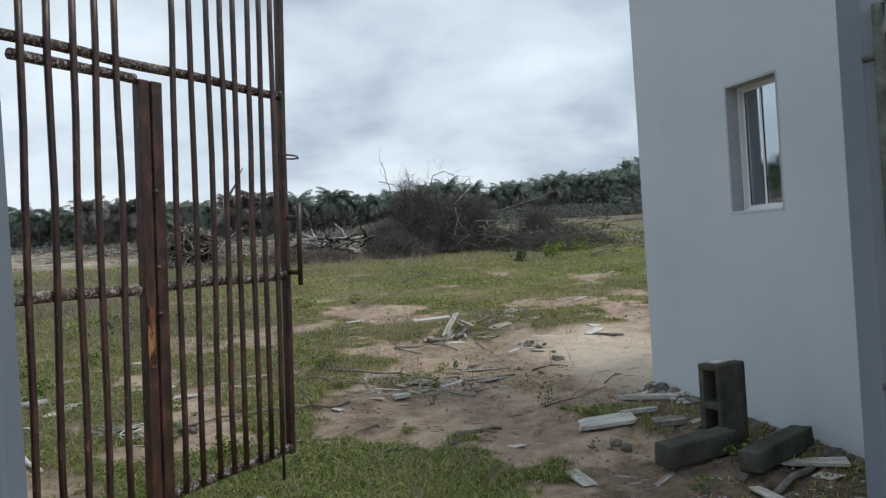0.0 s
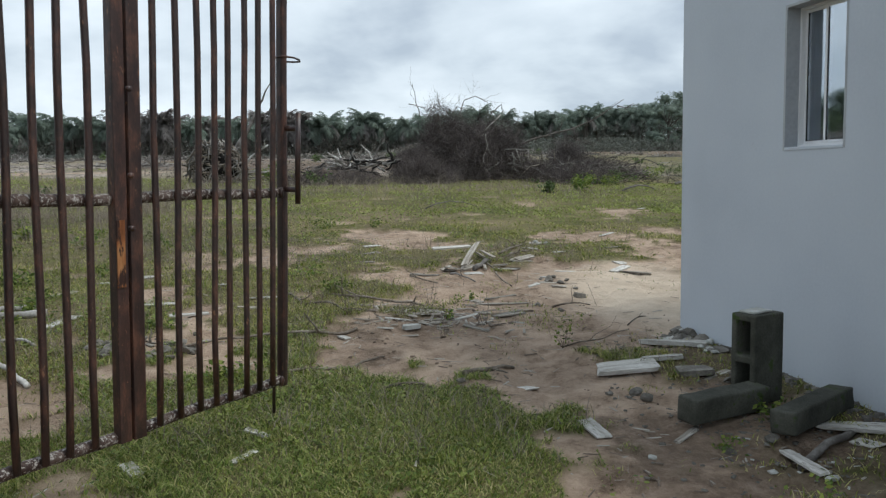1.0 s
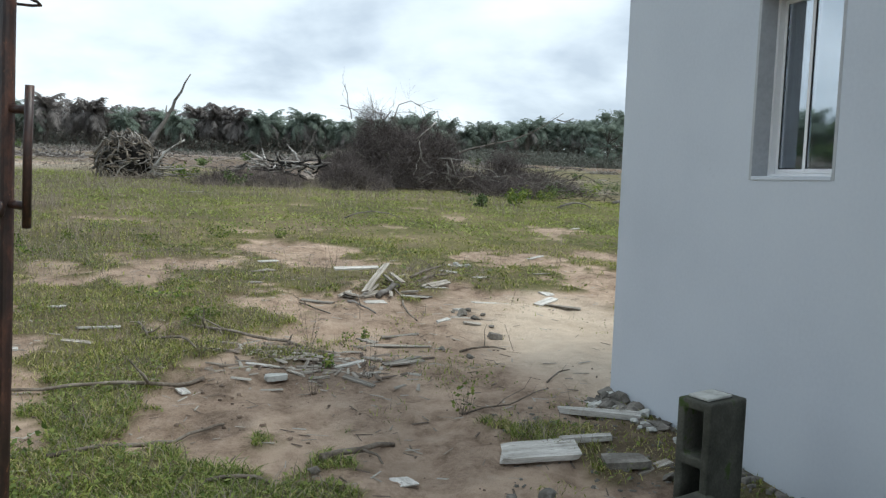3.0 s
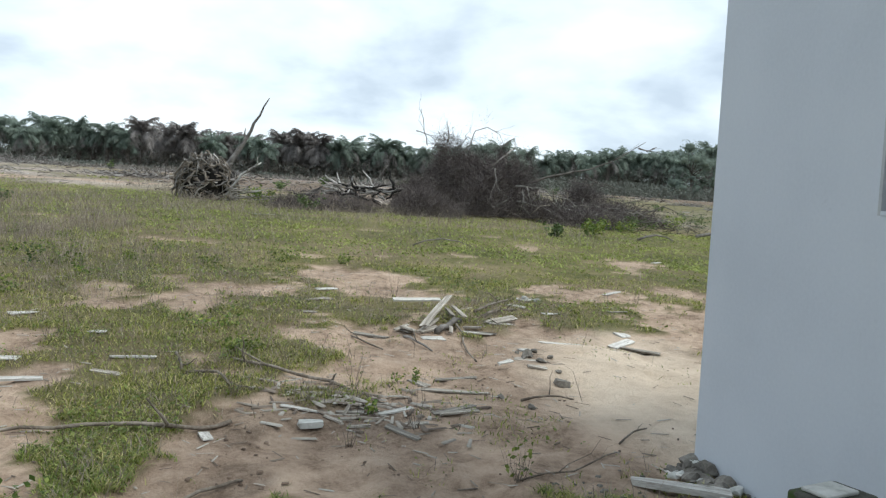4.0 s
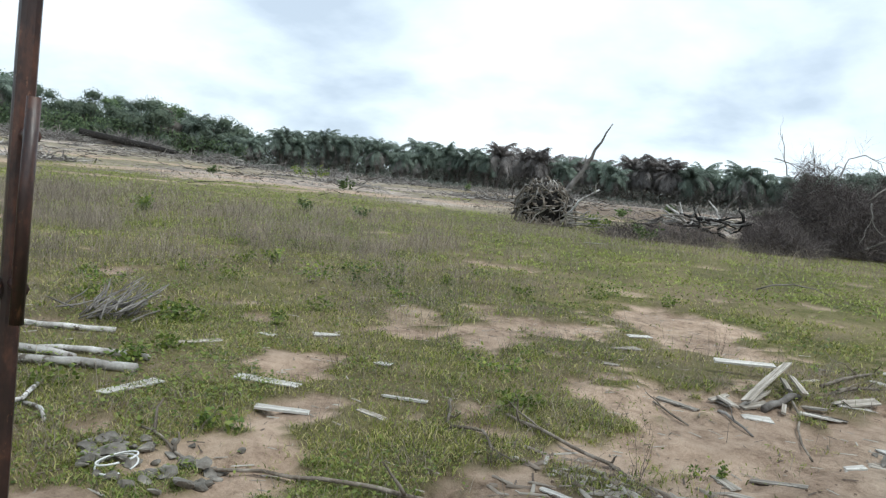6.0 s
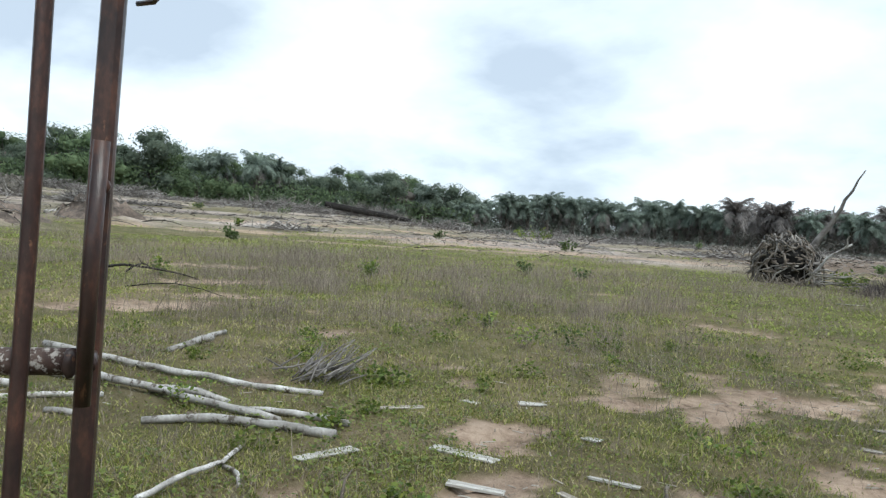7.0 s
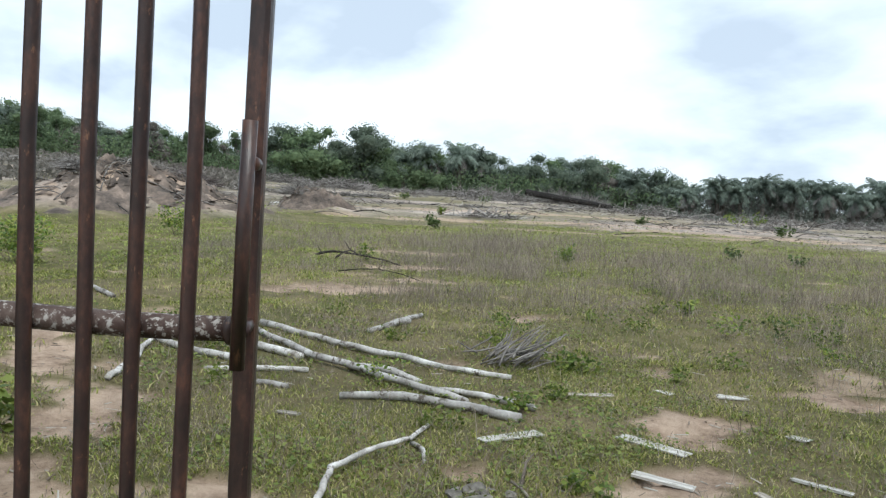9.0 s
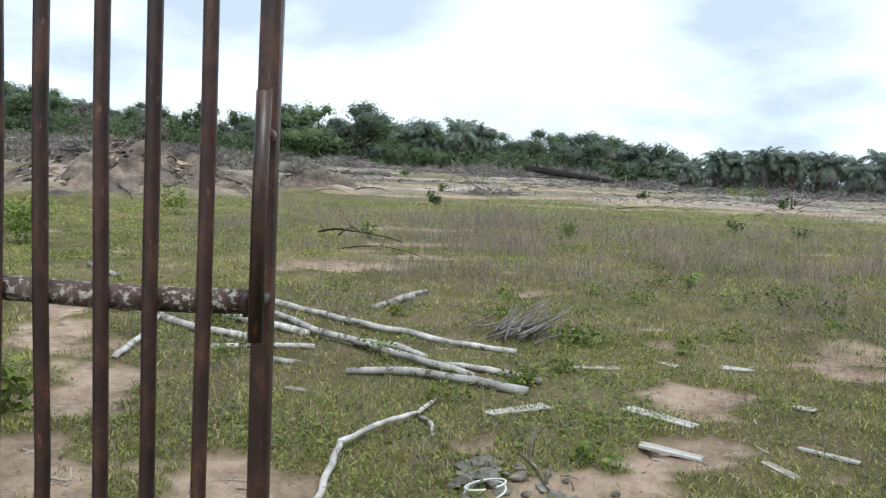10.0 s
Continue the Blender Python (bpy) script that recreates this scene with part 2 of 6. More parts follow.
_soil = gramp(gnoise(2.6, 12, 0.82), [(0.34, (0.05, 0.052, 0.02)), (0.46, (0.105, 0.1, 0.038)), (0.55, (0.175, 0.15, 0.068)), (0.66, (0.29, 0.225, 0.135))])
_sand = gramp(gnoise(3.5, 12, 0.78), [(0.34, (0.165, 0.115, 0.08)), (0.435, (0.36, 0.262, 0.19)), (0.54, (0.5, 0.375, 0.278)), (0.7, (0.58, 0.45, 0.34))])
_pale = gramp(gnoise(5, 8, 0.7), [(0.3, (0.6, 0.485, 0.365)), (0.7, (0.78, 0.665, 0.53))])
_dmix = _N.new("ShaderNodeMath")
_dmix.operation = "MULTIPLY_ADD"
_dmix.inputs[1].default_value = 0.5
_dhalf = _N.new("ShaderNodeMath")
_dhalf.operation = "MULTIPLY"
_dhalf.inputs[1].default_value = 0.5
_L.new(gnoise(1.3, 10, 0.8), _dhalf.inputs[0])
_L.new(gnoise(0.13, 6, 0.6), _dmix.inputs[0])
_L.new(_dhalf.outputs[0], _dmix.inputs[2])
_dry = gramp(_dmix.outputs[0], [(0.36, (0.125, 0.108, 0.092)), (0.44, (0.205, 0.175, 0.15)), (0.51, (0.34, 0.285, 0.242)), (0.585, (0.5, 0.425, 0.362))])
_soil2 = gramp(gnoise(0.45, 8, 0.7), [(0.42, (0.075, 0.085, 0.027)), (0.52, (0.16, 0.148, 0.058)), (0.6, (0.3, 0.235, 0.145))])
_smix = _N.new("ShaderNodeMix")
_smix.data_type = "RGBA"
_smix.inputs[0].default_value = 0.45
_L.new(_soil, _smix.inputs[6])
_L.new(_soil2, _smix.inputs[7])
_c = gmix(gattr("dry"), _smix.outputs[2], _dry)
_c = gmix(gattr("sand"), _c, _sand)
_c = gmix(gattr("pale"), _c, _pale)
_dirt = gramp(gnoise(7, 12, 0.8), [(0.34, (0.075, 0.05, 0.036)), (0.47, (0.145, 0.103, 0.074)), (0.56, (0.215, 0.16, 0.12)), (0.68, (0.31, 0.25, 0.2))])
_c = gmix(gattr("dirt"), _c, _dirt)
_L.new(_c, _b.inputs["Base Color"])
_b.inputs["Roughness"].default_value = 0.95
_b.inputs["Specular IOR Level"].default_value = 0.15
_bp = _N.new("ShaderNodeBump")
_bp.inputs["Strength"].default_value = 0.85
_bp.inputs["Distance"].default_value = 0.055
_hm = _N.new("ShaderNodeMath")
_hm.operation = "MULTIPLY_ADD"
_hm.inputs[1].default_value = 0.45
_L.new(gnoise(34, 6, 0.7), _hm.inputs[0])
_L.new(gnoise(9, 10, 0.72), _hm.inputs[2])
_L.new(_hm.outputs[0], _bp.inputs["Height"])
_L.new(_bp.outputs[0], _b.inputs["Normal"])

# ---- small builders ----


def part(name, bm, material, parent=None, label="", smooth=False):
    me = bpy.data.meshes.new(name)
    bm.to_mesh(me)
    bm.free()
    me.materials.append(material)
    if smooth:
        me.polygons.foreach_set("use_smooth", [True] * len(me.polygons))
    ob = new(name, me)
    if parent is not None:
        ob.parent = parent
    if label:
        tagged(ob, label)
    return ob


def strips(name, verts, faces, material, parent=None):
    """A mesh of many separate faces from arrays (n, 3) and (m, 3 or 4)."""
    me = bpy.data.meshes.new(name)
    verts = np.asarray(verts, dtype=np.float32)
    faces = np.asarray(faces, dtype=np.int32)
    k = faces.shape[1]
    me.vertices.add(len(verts))
    me.vertices.foreach_set("co", verts.ravel())
    me.loops.add(faces.size)
    me.loops.foreach_set("vertex_index", faces.ravel())
    me.polygons.add(len(faces))
    me.polygons.foreach_set("loop_start", np.arange(0, faces.size, k, dtype=np.int32))
    me.polygons.foreach_set("loop_total", np.full(len(faces), k, dtype=np.int32))
    me.update(calc_edges=True)
    me.materials.append(material)
    ob = new(name, me)
    if parent is not None:
        ob.parent = parent
    return ob


def holder(name, m, label, category, group=""):
    ob = new(name)
    ob.matrix_world = m
    ob.empty_display_size = 0.1
    return tagged(ob, label, category, group)


def box(bm, lo, hi, bevel=0.0):
    vs = [bm.verts.new((x, y, z)) for x in (lo[0], hi[0]) for y in (lo[1], hi[1]) for z in (lo[2], hi[2])]
    fs = [bm.faces.new([vs[i] for i in q]) for q in ((0, 1, 3, 2), (4, 6, 7, 5), (0, 4, 5, 1), (2, 3, 7, 6), (0, 2, 6, 4), (1, 5, 7, 3))]
    if bevel:
        es = list({e for f in fs for e in f.edges})
        bmesh.ops.bevel(bm, geom=es, offset=bevel, segments=2, affect="EDGES", profile=0.6)
    return bm


def tube(bm, pts, radii, seg=8, rng=None, rag=0.0):
    """A swept round tube through pts; radii one number or one for each point."""
    pts = [Vector(p) for p in pts]
    if not hasattr(radii, "__len__"):
        radii = [radii] * len(pts)
    rings = []
    side = None
    for i, p in enumerate(pts):
        d = (pts[min(i + 1, len(pts) - 1)] - pts[max(i - 1, 0)]).normalized()
        if side is None:
            side = d.orthogonal().normalized()
        side = (side - d * side.dot(d)).normalized()
        up = d.cross(side)
        ring = []
        for k in range(seg):
            a = 2 * math.pi * k / seg
            r = radii[i] * (1 + (rng.uniform(-rag, rag) if rng else 0))
            ring.append(bm.verts.new(p + (side * math.cos(a) + up * math.sin(a)) * r))
        rings.append(ring)
    for a, b in zip(rings, rings[1:]):
        for k in range(seg):
            bm.faces.new((a[k], a[(k + 1) % seg], b[(k + 1) % seg], b[k]))
    bm.faces.new(rings[0][::-1])
    bm.faces.new(rings[-1])
    return bm


def bent(a, b, rng, n=5, wob=0.06, sag=0.0):
    """Points of a crooked line from a to b."""
    a, b = Vector(a), Vector(b)
    ln = (b - a).length
    out = []
    for i in range(n + 1):
        f = i / n
        p = a.lerp(b, f)
        if 0 < i < n:
            p += Vector((rng.uniform(-1, 1), rng.uniform(-1, 1), rng.uniform(-0.6, 0.6))) * wob * ln
        p.z -= sag * math.sin(math.pi * f) * ln
        out.append(p)
    return out


# ---- the lie of the land ----
_tab = np.random.RandomState(7).rand(64, 256, 256)


def vnoise(x, y, size, seed):
    x, y = np.asarray(x, float) / size + 31.7 * seed, np.asarray(y, float) / size + 17.3 * seed
    xi, yi = np.floor(x).astype(int), np.floor(y).astype(int)
    fx, fy = x - xi, y - yi
    fx, fy = fx * fx * (3 - 2 * fx), fy * fy * (3 - 2 * fy)
    t = _tab[seed % 64]
    a, b = t[xi % 256, yi % 256], t[(xi + 1) % 256, yi % 256]
    c, d = t[xi % 256, (yi + 1) % 256], t[(xi + 1) % 256, (yi + 1) % 256]
    return (a * (1 - fx) + b * fx) * (1 - fy) + (c * (1 - fx) + d * fx) * fy


def fbm(x, y, size, seed):
    return 0.55 * vnoise(x, y, size, seed) + 0.3 * vnoise(x, y, size / 2.1, seed + 1) + 0.15 * vnoise(x, y, size / 4.3, seed + 2)


def smooth(a, b, v):
    t = np.clip((v - a) / (b - a), 0, 1)
    return t * t * (3 - 2 * t)


# bare patches: centre, half sizes, turn in degrees
BARE = [(0.45, 8.5, 1.75, 1.55, 0), (-0.05, 6.9, 1.45, 1.2, 10), (0.4, 5.75, 0.8, 0.75, 0), (0.85, 4.9, 0.75, 1.0, -10), (-0.55, 6.2, 0.75, 0.8, 0), (-0.95, 8.7, 0.42, 0.5, 0),
        (-1.46, 11.9, 0.72, 1.0, 30), (-0.66, 11.1, 0.6, 0.5, 30), (-2.4, 9.6, 0.36, 0.68, 25), (-2.2, 10.55, 0.42, 0.4, 22), (-2.95, 9.3, 0.36, 0.22, 31), (-2.85, 7.8, 0.3, 0.34, 22), (1.3, 12.1, 0.75, 0.75, 32),
        (2.53, 16.3, 0.5, 0.5, 36), (-2.17, 6.95, 0.24, 0.42, 24), (-1.92, 6.2, 0.42, 0.5, 26), (-1.55, 5.75, 0.4, 0.3, 17), (-2.1, 5.55, 0.5, 0.2, 20), (2.2, 10.9, 0.8, 0.4, 32), (2.7, 13.0, 0.45, 0.5, 32),
        (-9.0, 8.0, 0.4, 1.0, -8), (-9.6, 9.3, 0.3, 0.6, -20), (-11.0, 10.2, 1.1, 0.4, 70), (-4.6, 4.65, 0.7, 0.32, -20), (-3.3, 4.25, 0.55, 0.28, 5), (-2.85, 5.2, 0.4, 0.3, 30), (-6.6, 4.5, 1.2, 0.26, -6), (-2.5, 4.85, 0.6, 0.4, 0)]
BARE2 = [(-6.38, 9.12, 0.28, 0.3, 30), (-2.82, 6.2, 0.18, 0.2, 38), (-2.9, 9.3, 0.3, 0.28, 40), (-0.5, 3.3, 2.6, 0.7, 17), (-4.4, 14.2, 0.5, 0.2, 0), (-13.5, 11.5, 1.2, 0.35, 60),
         (-0.3, 1.0, 4.0, 2.0, 0), (2.6, 10.5, 1.2, 1.6, 0), (-1.1, 5.9, 0.35, 0.45, 0)]


def patches(x, y, table, ragged, seed):
    best = np.full(np.shape(x), -9.0)
    wob = 0.5 * (fbm(x, y, 0.8, seed) - 0.5) + 1.3 * (fbm(x, y, 0.24, seed + 5) - 0.5)
    for cx, cy, rx, ry, turn in table:
        c, s = math.cos(radians(turn)), math.sin(radians(turn))
        u, v = (x - cx) * c + (y - cy) * s, -(x - cx) * s + (y - cy) * c
        best = np.maximum(best, 1 - np.sqrt((u / rx) ** 2 + (v / ry) ** 2))
    return smooth(-0.03, 0.2, best + ragged * wob)


GREEN = [(-0.5, 4.9, 0.78, 0.62, 0), (-1.6, 6.9, 0.46, 0.66, 20), (-1.15, 8.05, 0.28, 0.48, 25), (-0.62, 7.22, 0.3, 0.2, 25), (-0.9, 10.05, 0.6, 0.62, 34), (-1.26, 6.0, 0.24, 0.3, 20), (0.95, 6.1, 0.34, 0.2, -10),
         (-3.4, 5.5, 0.7, 0.35, 20), (1.1, 10.55, 0.75, 0.42, 32), (-2.95, 6.85, 0.5, 0.5, 0), (-2.1, 8.4, 0.5, 0.6, 0), (-1.45, 4.9, 0.7, 0.5, 0)]


def sand_at(x, y):
    a = np.maximum(patches(x, y, BARE, 1.25, 3), patches(x, y, BARE2, 1.25, 3))
    a = np.maximum(a, smooth(0.15, 0.5, pale_at(x, y)))
    a = np.maximum(a, patches(x, y, [(0.35, 7.1, 1.1, 1.6, 0), (0.5, 5.65, 0.65, 0.75, 0), (0.78, 4.95, 0.45, 0.6, 0), (-0.45, 6.35, 0.55, 0.6, 0)], 0.5, 3))
    tufts = smooth(0.6, 0.72, fbm(x, y, 0.9, 21)) * smooth(16, 12, y) * (1 - pale_at(x, y))
    a = a * (1 - patches(x, y, GREEN, 1.3, 7))
    small = smooth(0.73, 0.8, fbm(x, y, 0.8, 10)) * 0.7 * smooth(19, 14, np.hypot(x, y - 4))
    earth = smooth(0.3, 0.8, mounds_at(x, y)) * smooth(0.36, 0.5, fbm(x, y, 1.3, 25))
    far = 0.8 * patches(x, y, STREAKS, 1.5, 13)
    return np.clip(np.maximum(np.maximum(np.maximum(a * (1 - 0.08 * tufts), small), earth), far), 0, 1)


STREAKS = [(-25, 24, 8.0, 1.0, 52), (-17, 26.5, 7.0, 1.2, 34), (-20, 20, 6.0, 0.55, 46), (-31, 31, 9.0, 1.3, 50), (-10.5, 31, 4.0, 0.7, 18), (-36, 24, 7.0, 0.9, 60), (-28, 18.5, 4.5, 0.5, 62)]


def pale_at(x, y):
    return smooth(0.0, 0.75, 1.15 - np.hypot((x - 1.5) / 1.0, (y - 8.3) / 1.6) + 0.7 * (fbm(x, y, 0.9, 12) - 0.5)) * 0.85


def dirt_at(x, y):
    """Dark trodden earth by the foot of the wall, small turned spots, and burnt-over land far off."""
    r, az = np.hypot(x, y - 4), np.degrees(np.arctan2(-x, y - 4))
    far = np.maximum(smooth(62, 78, r) * smooth(52, 42, az), smooth(27, 35, r) * smooth(32, 22, az) * smooth(-4, 3, az)) * smooth(150, 125, r)
    far = far * 0.85 * smooth(0.36, 0.5, fbm(x, y, 6.0, 63))
    return np.maximum(far, near_dirt(x, y))


def stained(x, y):
    """Darker damp blotches on the sand near the gate."""
    return smooth(0.47, 0.62, fbm(x, y, 0.7, 69)) * (1 - pale_at(x, y)) * smooth(16, 11, np.hypot(x, y - 4))


def near_dirt(x, y):
    return 0.75 * patches(x, y, [(1.3, 4.55, 0.6, 0.85, 0), (0.78, 4.75, 0.42, 0.5, 0), (1.35, 5.9, 0.28, 0.6, -15), (0.75, 4.25, 0.5, 0.4, 0), (-0.84, 6.56, 0.16, 0.16, 0), (-0.71, 6.07, 0.18, 0.14, 0), (-0.4, 6.98, 0.32, 0.22, 0), (0.6, 8.75, 0.2, 0.22, 0)], 1.1, 18)


def mounds_at(x, y):
    g = 1.55 * np.exp(-(((x + 26.5) / 2.6) ** 2 + ((y - 7.6) / 3.2) ** 2))
    g = g + 0.85 * np.exp(-(((x + 32.4) / 1.5) ** 2 + ((y - 15.9) / 1.4) ** 2))
    g = g + 0.3 * np.exp(-(((x + 4.5) / 1.0) ** 2 + ((y - 26.2) / 1.2) ** 2))
    return g


def dry_at(x, y):
    r = np.hypot(x, y - 4)
    n = fbm(x, y, 6.0, 15) - 0.5
    far = smooth(19, 33, r + 26 * n - 4 * smooth(46, 60, np.degrees(np.arctan2(-x, y - 4)))) * (1 - 0.65 * smooth(0.52, 0.66, fbm(x, y, 11.0, 17)) * smooth(30, 40, r)) * (1 - 0.8 * smooth(79, 86, np.degrees(np.arctan2(-x, y - 4))) * smooth(75, 50, r))
    front = smooth(9, 1, x) * 0.65 + 0.35       # greener to the east of the brush pile
    far = far * (0.5 + 0.5 * smooth(0.4, 0.56, fbm(x, y, 3.4, 61)))
    return np.clip(np.maximum(far * front, smooth(0.12, 0.5, mounds_at(x, y))), 0, 1)


def land(x, y):
    x, y = np.asarray(x, float), np.asarray(y, float)
    p = 0.046 * (y - 5) - 0.026 * x
    p = np.where(p > 2.5, 2.5 + 1.4 * np.tanh((p - 2.5) / 1.4), p)
    p = np.where(p < -1.0, -1.0 + 2.0 * np.tanh((p + 1.0) / 2.0), p)
    p = p + 3.5 * np.exp(-(((x + 150) / 55) ** 2 + ((y - 2) / 40) ** 2))
    p = p + 5.0 * np.exp(-(((x + 190) / 28) ** 2 + ((y + 8) / 42) ** 2))
    r, az = np.hypot(x, y - 4), np.degrees(np.arctan2(-x, y - 4))
    s = sand_at(x, y)
    p = p + mounds_at(x, y) + 0.45 * smooth(45, 115, r) * smooth(46, 58, az) * smooth(160, 120, az)
    p = p - 1.4 * smooth(38, 95, r) * smooth(2, 10, az) * smooth(52, 42, az)
    p = p + (fbm(x, y, 1.9, 30) - 0.5) * 0.05 * smooth(60, 20, r) + (fbm(x, y, 9.0, 33) - 0.5) * 0.3 * smooth(9, 30, r)
    p = p - 0.02 * s + (fbm(x, y, 0.34, 36) - 0.5) * 0.075 * (0.2 + s) * smooth(16, 8, r)
    p = p - 0.022 * s * smooth(0.56, 0.7, vnoise(x, y, 0.2, 39)) * smooth(13, 8, r)
    p = p + (fbm(x, y, 0.8, 40) - 0.5) * 0.35 * smooth(0.1, 0.5, mounds_at(x, y))
    return p


def gz(x, y):
    return float(land(x, y))


def axis(lo, fine_lo, fine_hi, hi, step, grow):
    mid = list(np.arange(fine_lo, fine_hi, step))
    up, d, v = [], step, fine_hi
    while v < hi:
        up.append(v)
        d *= grow
        v += d
    down, d, v = [], step, fine_lo - step
    while v > lo:
        down.append(v)
        d *= grow
        v -= d
    return np.array(down[::-1] + mid + up)


gx = axis(-900, -7.0, 2.4, 900, 0.068, 1.06)
gy = axis(-300, 3.4, 12.5, 1200, 0.068, 1.055)
GX, GY = np.meshgrid(gx, gy)
GZ = land(GX, GY)
nx, ny = len(gx), len(gy)
idx = np.arange(nx * ny).reshape(ny, nx)
quads = np.stack([idx[:-1, :-1], idx[:-1, 1:], idx[1:, 1:], idx[1:, :-1]], -1).reshape(-1, 4)
ground = strips("ground", np.stack([GX, GY, GZ], -1).reshape(-1, 3), quads, M_GROUND)
ground.data.polygons.foreach_set("use_smooth", [True] * len(ground.data.polygons))
for key, values in (("sand", sand_at(GX, GY)), ("pale", pale_at(GX, GY)), ("dirt", np.maximum(dirt_at(GX, GY), 0.35 * stained(GX, GY))), ("dry", dry_at(GX, GY))):
    at = ground.data.attributes.new(key, "FLOAT", "POINT")
    at.data.foreach_set("value", values.astype(np.float32).ravel())
tagged(ground, "sandy field with patchy short grass and bare tan sand", "ground", kind="structure")

# ---- gatehouse, pillars and boundary walls, in one turned frame: x into the house, y away along its wall ----
M_HOUSE = Matrix.Translation((1.362, 6.878, 0)) @ pose(0, 0, 0, 0, 0, 17.35)


def placed(ob):
    ob.matrix_world = M_HOUSE
    return ob


def wall_with_opening(ys, zs, x0, x1):
    bm = bmesh.new()
    grid = {(s, i, k): bm.verts.new((x, y, z)) for s, x in ((0, x0), (1, x1)) for i, y in enumerate(ys) for k, z in enumerate(zs)}
    for i in range(3):
        for k in range(3):
            if (i, k) != (1, 1):
                bm.faces.new([grid[0, a, b] for a, b in ((i, k), (i, k + 1), (i + 1, k + 1), (i + 1, k))])
                bm.faces.new([grid[1, a, b] for a, b in ((i, k), (i + 1, k), (i + 1, k + 1), (i, k + 1))])
    for i in range(3):
        for k in (0, 3):
            bm.faces.new([grid[s, a, k] for s, a in ((0, i), (0, i + 1), (1, i + 1), (1, i))])
    for k in range(3):
        for i in (0, 3):
            bm.faces.new([grid[s, i, b] for s, b in ((0, k), (0, k + 1), (1, k + 1), (1, k))])
    bmesh.ops.recalc_face_normals(bm, faces=bm.faces[:])
    return bm


WY, WZ = (-2.7, -1.558, -1.075, 0.0), (-0.5, 1.304, 2.122, 3.5)
house = placed(new("gatehouse"))
tagged(house, "plain white-painted rendered gatehouse with one small recessed window", "house")
west = part("wall", wall_with_opening(WY, WZ, 0.0, 0.2), M_PLASTER, house)
b = west.modifiers.new("edges", "BEVEL")
b.width, b.segments, b.limit_method = 0.004, 2, "ANGLE"
for lo, hi in (((0.2, -0.2, -0.5), (4.0, 0.0, 3.5)), ((0.2, -2.7, -0.5), (4.0, -2.5, 3.5)), ((3.8, -2.5, -0.5), (4.0, -0.2, 3.5))):
    part("wall", box(bmesh.new(), lo, hi), M_PLASTER, house)
part("roof", box(bmesh.new(), (-0.12, -2.85, 3.5), (4.12, 0.12, 3.66), 0.01), M_REVEAL, house)
part("floor_slab", box(bmesh.new(), (0.2, -2.5, -0.5), (3.8, -0.2, 0.02)), M_REVEAL, house)

# window: reveal with its shade in the colour, white frame, two sliding leaves
win = new("window")
win.parent = house
tagged(win, "white aluminium sliding window with dark glass")
y0, y1, z0, z1 = WY[1], WY[2], WZ[1], WZ[2]
for lo, hi in (((-0.0015, y1 - 0.014, z0 - 0.001), (0.19, y1 + 0.001, z1 + 0.001)), ((-0.0015, y0 - 0.001, z0 - 0.001), (0.19, y0 + 0.014, z1 + 0.001)),
               ((-0.0015, y0 + 0.014, z1 - 0.014), (0.19, y1 - 0.014, z1 + 0.001))):
    part("reveal", box(bmesh.new(), lo, hi), M_REVEAL, win, "rough grey reveal with its shade put into the colour")
part("sill", box(bmesh.new(), (-0.004, y0 + 0.014, z0 - 0.002), (0.1, y1 - 0.014, z0 + 0.016), 0.003), M_PLASTER, win)
fx0, fx1, fw = 0.085, 0.135, 0.014
bm = bmesh.new()
for lo, hi in (((fx0, y0 + 0.014, z0 + 0.016), (fx1, y0 + 0.014 + fw, z1 - 0.014)), ((fx0, y1 - 0.014 - fw, z0 + 0.016), (fx1, y1 - 0.014, z1 - 0.014)),
               ((fx0, y0 + 0.014 + fw, z0 + 0.016), (fx1, y1 - 0.014 - fw, z0 + 0.016 + fw)), ((fx0, y0 + 0.014 + fw, z1 - 0.014 - fw), (fx1, y1 - 0.014 - fw, z1 - 0.014))):
    box(bm, lo, hi, 0.003)
part("frame", bm, M_ALU, win)
ym = (y0 + y1) / 2 + 0.022
for i, (a, c, xx) in enumerate(((y0 + 0.028, ym + 0.01, 0.094), (ym - 0.01, y1 - 0.028, 0.114))):
    leaf = part("sash", box(bmesh.new(), (xx, a, z0 + 0.031), (xx + 0.014, a + 0.017, z1 - 0.029), 0.002), M_ALU, win)
    bm = bmesh.new()
    box(bm, (xx, c - 0.017, z0 + 0.031), (xx + 0.014, c, z1 - 0.029), 0.002)
    box(bm, (xx, a + 0.017, z0 + 0.031), (xx + 0.014, c - 0.017, z0 + 0.05), 0.002)
    box(bm, (xx, a + 0.017, z1 - 0.046), (xx + 0.014, c - 0.017, z1 - 0.029), 0.002)
    part("sash_rail", bm, M_ALU, win)
    gk = bmesh.new()
    box(gk, (xx + 0.001, a + 0.017, z0 + 0.05), (xx + 0.011, a + 0.022, z1 - 0.046))
    box(gk, (xx + 0.001, c - 0.022, z0 + 0.05), (xx + 0.011, c - 0.017, z1 - 0.046))
    part("gasket", gk, M_RUBBER, win)
    pane = part("pane", box(bmesh.new(), (xx + 0.005, a + 0.0225, z0 + 0.055), (xx + 0.009, c - 0.0225, z1 - 0.0465)), M_GLASS, win)
    pane.visible_shadow = False

